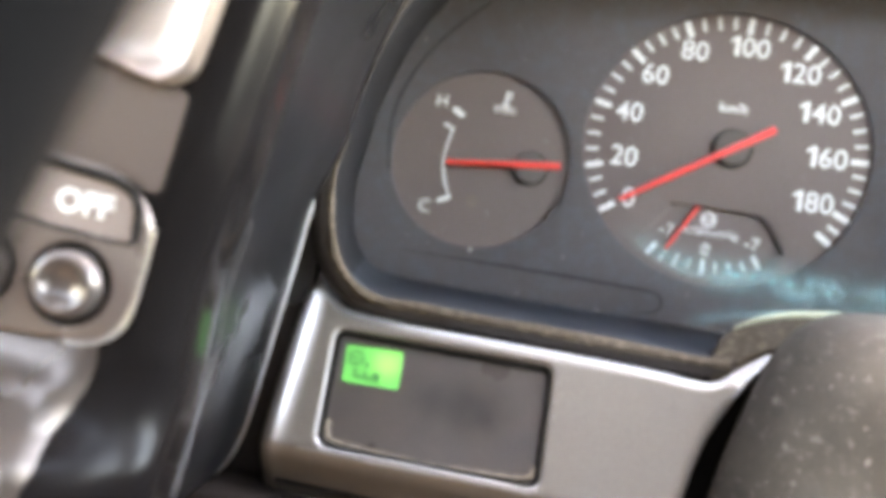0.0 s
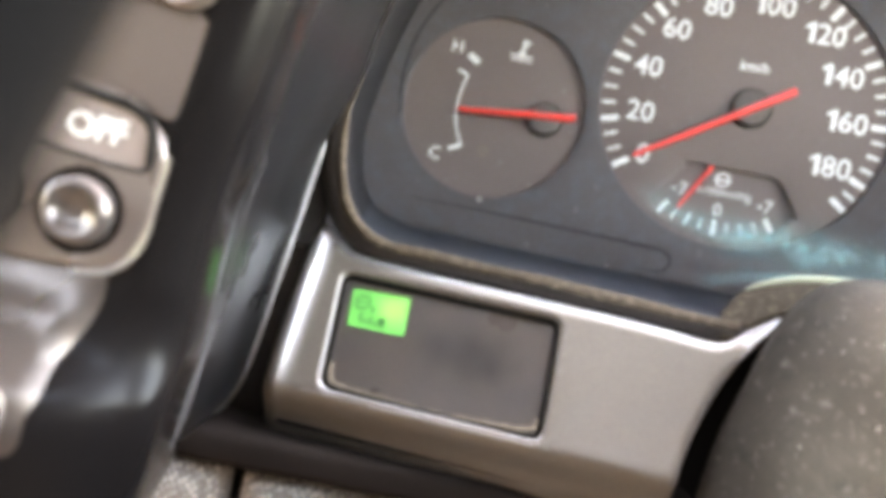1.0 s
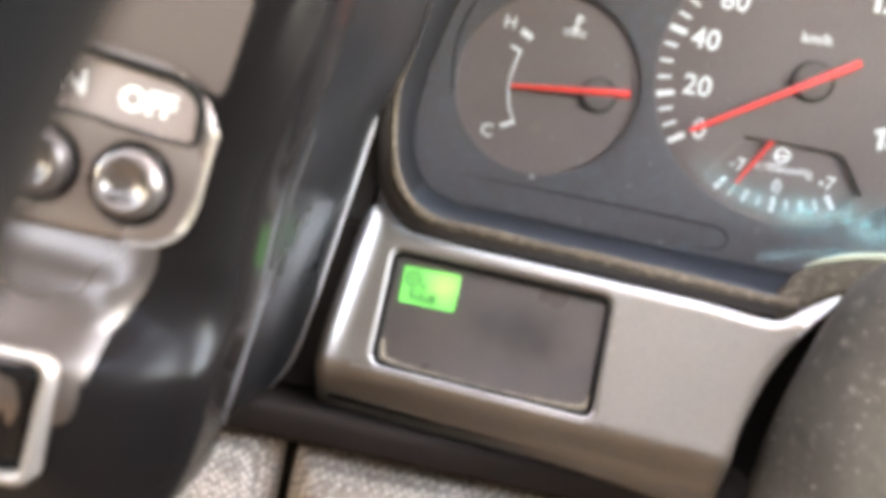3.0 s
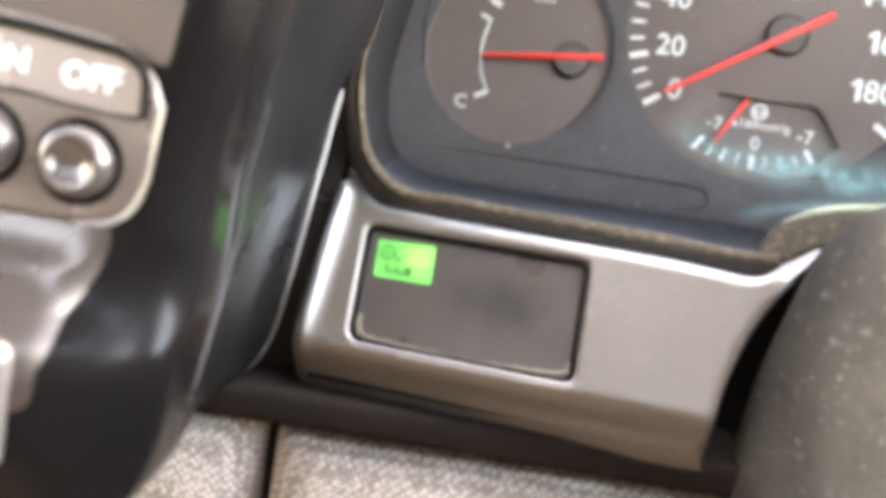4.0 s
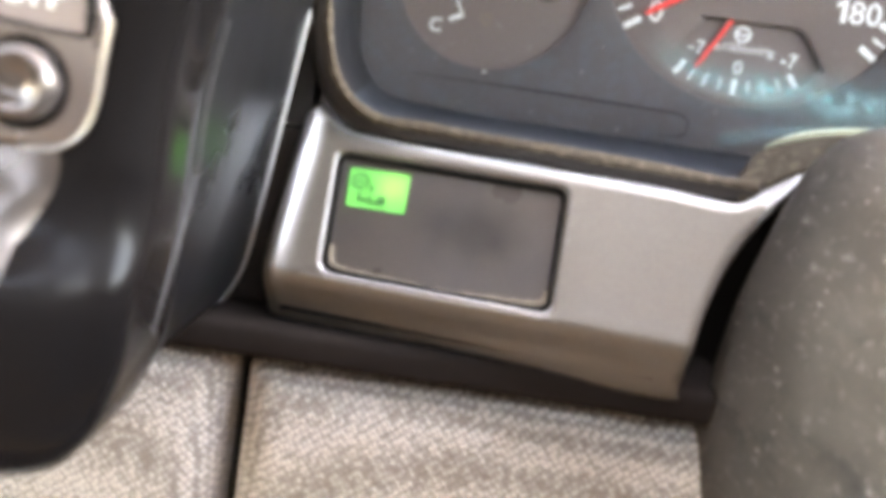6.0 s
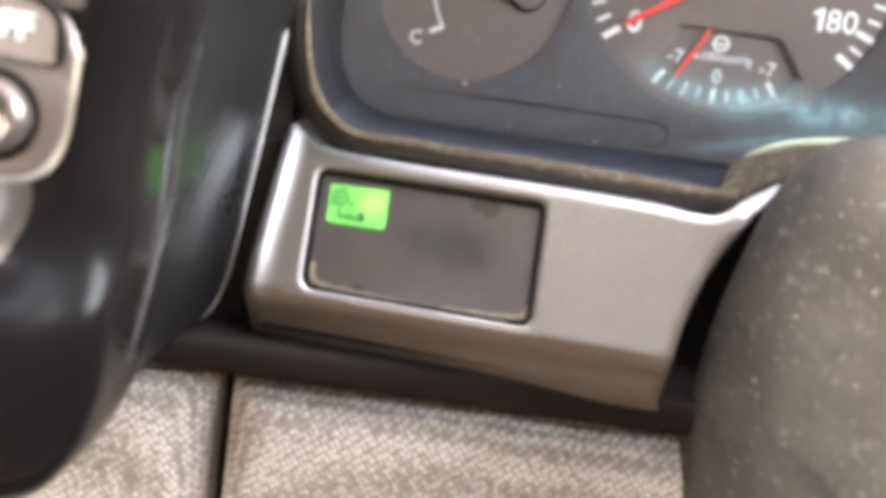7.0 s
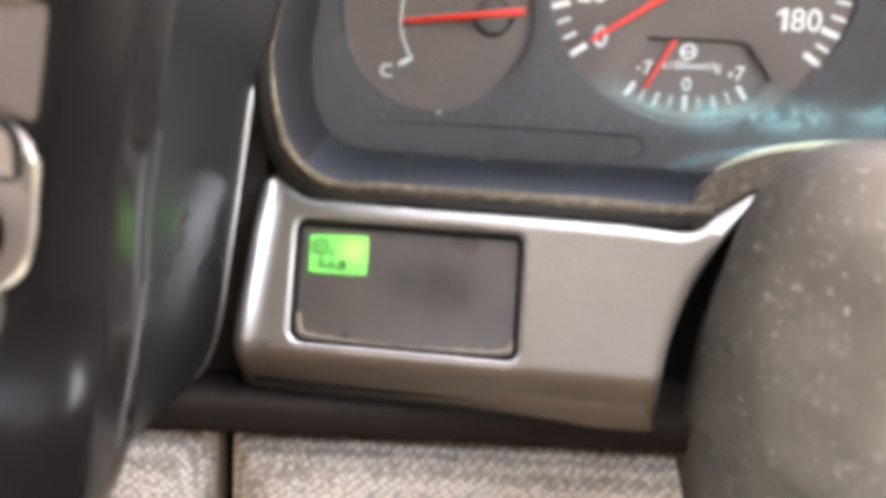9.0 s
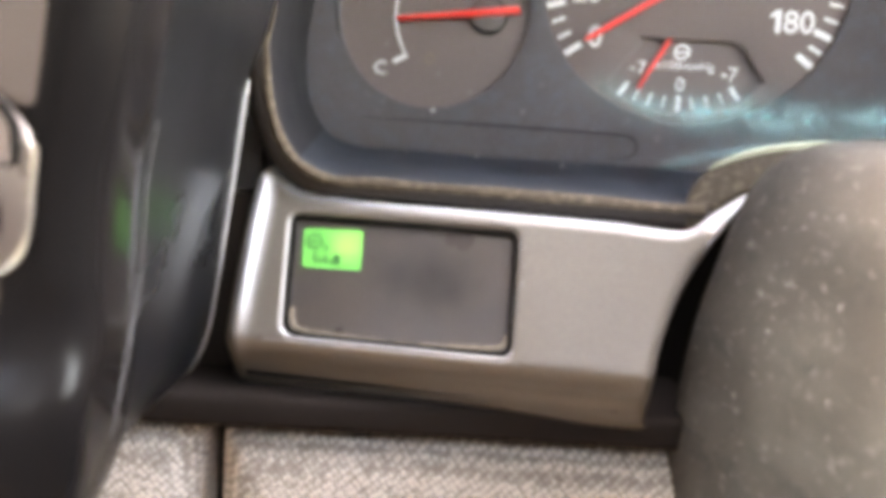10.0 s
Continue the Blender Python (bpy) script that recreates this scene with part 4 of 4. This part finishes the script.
MC = frame_at((0, 167.5, 0), (1, 0, 0), (0, 0, 1))


def console():
    e = thing("centre_console", (-130, 220, -99), "glossy black centre console with grey switch plates and round push buttons", "console")
    zs = [-99 + 1.5 * k for k in range(60)] + [-8 + 4 * k for k in range(33)]
    def front(x, z):
        """Depth of the console's front: a hollow that runs down to the side, and a rounded side edge."""
        xe, rx = along(XE, z), 13 + 20 * max(0, min(1, (-28 - z) / 18))
        q = max(0.0, min(1.0, (x - xe + rx) / rx))
        flat = 1 - 0.55 * max(0, min(1, (x + 76) / 24)) * max(0, min(1, (z + 92) / 18))
        return 167.5 + (along(YF, z) - 167.5) * flat + 11 * (1 - math.sqrt(1 - q * q))

    loops = []
    for z in zs:
        xe = along(XE, z)
        x0 = min(-72, xe - 16)
        xs = [-300, -200, -130, x0 - 20, x0 - 9, x0 - 4] + [x0 + (xe - x0) * math.sin(math.pi / 2 * k / 16) for k in range(17)]
        yf = front(xe, z) - 11
        row = [(-300, 330, z)] + [(x, front(x, z), z) for x in xs]
        row += [(xe, yf + 20, z), (xe - 0.3, 192, z) if yf + 20 < 190 else (xe - 0.3, yf + 22, z), (xe - 1.2, max(197, yf + 24), z), (xe - 9, max(199, yf + 26), z), (xe - 9, 330, z)]
        loops.append(row)
    bm = skin(loops, True, True, True)
    part("body", bm, GLOSS, e, "glossy black moulded console body")

    # sheet over the gloss body, coloured as the brown reflection in the hollow
    chin = []
    for k in range(55):
        z = -24.5 - 0.70 * k
        right = -57.0 - 6.0 * min(1.0, k / 26) ** 1.5
        proud = 0.8 + 1.6 * max(0, min(1, (-27 - z) / 8)) * max(0, min(1, (z + 52) / 10))
        row = []
        for x in [-250, -160, -110, -92, -82, -75, -70] + [-67 + (right + 67) * s / 18 for s in range(19)]:
            side, foot = (math.sin(math.pi / 2 * max(0, min(1, q))) for q in ((right - x) / 8, (54 - k) * 0.70 / 7))
            row.append((x, front(x, z) + 0.4 - proud * side * foot, z))
        chin.append(row)
    part("chin", skin(chin, False), FRONT, e, "hollow under the switch plate with its brown reflection put into the colour")
    walls = []
    for z in [-97 + 4 * k for k in range(55)]:
        xs = along(XS, z)
        walls.append([(xs - 14, 197, z), (xs - 7.0, 200, z), (xs - 6.3, 204, z), (xs - 5.1, 211, z), (xs - 3.8, 219, z), (xs - 2.7, 227, z), (xs - 1.9, 236, z), (xs - 1.3, 246, z), (xs - 0.8, 257, z), (xs - 0.35, 268, z), (xs, 277, z), (xs - 3, 279.5, z), (xs - 3, 320, z)])
    part("side_panel", skin(walls, False), WALL, e, "glossy black side panel that mirrors the green display")
    bead = smooth_line([(along(XS, z) + 0.3, 276.6, z) for z in (9.5, 2, -14, -27, -40, -52, -63, -70, -75, -80, -84)], 4)
    n = len(bead)
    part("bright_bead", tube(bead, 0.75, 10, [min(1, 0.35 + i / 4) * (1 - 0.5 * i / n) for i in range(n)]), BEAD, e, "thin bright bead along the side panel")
    upper = smooth_line([(along(XS, z) + 0.2, 276.6, z) for z in (22, 30, 40, 47, 63, 79, 100)], 4)
    part("bead_upper", tube(upper, 0.55, 8), GLOSS, e, "thin dark bead")
    back = smooth_line([(along(XE, z) - 0.2, 197 - 13 * max(0, min(1, (-30 - z) / 34)), z) for z in (0, -15, -30, -44, -54, -62)], 4)
    part("seam_bead", tube(back, 0.32, 8), GREYLINE, e, "fine grey seam line")

    # switch plate with two push buttons
    out = rounded([(-170, 12), (-84, 8.6), (-61, 6.0), (-52.6, -1.5), (-53.8, -18), (-57.5, -25.2), (-66, -26.6), (-170, -27)], [0, 3, 9, 6, 7, 4, 5, 0])
    label_hole = rounded([(-165, 8), (-84, 5.6), (-61.5, 3.4), (-56.4, 0), (-56.0, -7.2), (-84, -5.2), (-165, -4)], [0.5, 3, 6, 4, 1.0, 3, 0.5])
    rings = [circle(x, y, 7.9, 32) for x, y in ((-66.4, -16.3), (-84.0, -15.4))]
    sp = part("switch_plate", plate(out, 4, 0.9, (label_hole, *rings), 0.15, 1.6, 3), SATIN, e, "satin grey-brown switch plate with a bright edge", MC @ Matrix.Translation((0, 0, 1.4)))
    part("plate_edge", tube(smooth_line([(-52.5, -4, 0.9), (-53.4, -12, 0.9), (-54.1, -18.5, 0.9), (-56.2, -23.6, 0.9), (-60.5, -26.4, 0.9), (-66, -27, 0.9)], 5), 0.42, 8), EDGE, sp, "bright lower edge", MC)
    gap = smooth_line([(-165, 9.0, 1.5), (-110, 7.4, 1.5), (-84, 6.3, 1.5), (-66, 4.5, 1.5), (-59.5, 3.2, 1.5), (-56.2, 0.2, 1.5), (-55.7, -4.5, 1.4), (-56.2, -7.0, 1.3), (-59, -7.4, 1.2), (-72, -6.4, 1.2), (-84, -5.5, 1.2), (-165, -4.3, 1.2)], 5)
    part("shadow_gap", tube(gap, 0.95, 8, [1.0] * 30 + [1 - 0.55 * min(1, (i - 30) / 8) for i in range(30, len(gap))]), SEAM, sp, "dark gap over the lettering", MC)
    lab = part("label_field", plate(inset(ccw(label_hole), -0.3), 1.5, 0.1), PALE, sp, "", MC @ Matrix.Translation((0, 0, 0.6)))
    part("lettering", writing("OFF", 6.0, -66.1, -1.5, 0.75, 0.17, -2, 1.02), PRINT, lab, "white capital letters", MC)
    part("lettering", writing("ON", 6.0, -82.3, -0.2, 0.75, 0.17, -2, 1.02), PRINT, lab, "white capital letters", MC)
    for x, y in ((-66.4, -16.3), (-84.0, -15.4)):
        part("button_well", disc_turn([(7.9, 1.0), (7.8, -1.5), (0.01, -1.5)], 32), SEAM, e, "", MC @ Matrix.Translation((x, y, 0)))
        part("push_button", disc_turn([(6.7, -1.4), (6.7, 1.8), (6.5, 2.9), (6.1, 4.0), (5.5, 4.8), (4.9, 5.1), (4.4, 5.0), (3.9, 4.5), (3.2, 3.8), (2.2, 3.3), (1.0, 3.0), (0.01, 2.95)], 40), CHROME, e, "glossy round push button with a dished face", MC @ Matrix.Translation((x, y, 0)))

    # another sheet over the body whose colour holds the cabin's brown reflection
    sheet = []
    rise = [0, 0.25, 0.7, 1.4, 2.4]
    for c in [-6.4, -3.9, -2.0, -1.2, -0.68, -0.31, -0.12] + [k / 18 for k in range(19)]:
        x = -67 + 16.2 * c
        low = along([(-170, 13), (-84, 7.2), (-68, 5.6), (-61, 4.2), (-56, 2.4), (-50, 0.6)], x)
        high = along([(-170, 34), (-76, 28), (-62, 24.5), (-50, 21.8)], x)
        row = []
        for z in [low + q for q in rise] + [low + (high - low) * q for q in (0.3, 0.5, 0.7)] + [high - q for q in reversed(rise)]:
            wide = -67 + (along(XE, z) - 10 + 67) * c if c > 0 else x
            edge = min(1.0, min(z - low, high - z) / 2.4)
            row.append((wide, front(wide, z) + 0.3 - 0.9 * math.sqrt(max(0.0, 1 - (1 - edge) ** 2)) * min(1.0, max(0.0, 1.02 - c) / 0.5), z))
        sheet.append([(x, row[0][1] + 4, low)] + row + [(x, row[-1][1] + 4, high)])
    part("face_panel", skin(sheet, False), FASCIA, e, "face above the switches with its grey-brown reflection put into the colour")

    # lower switch
    ML = frame_at((0, 152.8, -58), (1, 0, 0), (0, 0.05, 1))
    o2 = rounded([(-150, 12.2), (-68.4, 11.0), (-69.4, -12), (-150, -12)], [0, 4.5, 3, 0])
    h2 = rounded([(-148, 10.6), (-70.0, 9.6), (-71.0, -10.2), (-148, -10.2)], [0.3, 3.4, 2, 0.3])
    lp = part("lower_switch_plate", plate(o2, 6, 0.9, (h2,), 0.6, 4, 3), EDGE, e, "bright-edged lower switch frame", ML @ Matrix.Translation((0, 0, 1.5)))
    part("rocker", plate(rounded([(-146, 9.4), (-71.0, 8.6), (-72.0, -9.2), (-146, -9.2)], 2.2), 6, 1.2), GLOSS, lp, "glossy black rocker switch", ML @ pose(0, 0, 0, 8, 0, 0))

    # upper tray
    o3 = rounded([(-170, 34), (-76, 27.5), (-62, 24), (-54, 21.8), (-49.6, 25), (-48.0, 32), (-45.5, 46), (-41, 72), (-170, 76)], [0, 6, 5, 5, 3, 5, 5, 3, 0])
    rim = [Vector((x, y, 0)) for x, y in ccw(o3)]
    mid = Vector((-112, 52, 0))
    rings3 = [(0.0, -4.0), (0.0, 4.0), (0.008, 4.8), (0.02, 5.0), (0.035, 4.6), (0.05, 3.4), (0.09, 2.0), (0.15, 1.1), (0.24, 0.6), (0.5, 0.3), (0.98, 0.3)]
    part("upper_tray", skin([[p.lerp(mid, s) + Vector((0, 0, h)) for p in rim] for s, h in rings3], True, False, True), TRAY, e, "dished satin tray that catches the sky", MC)
    return e


console()
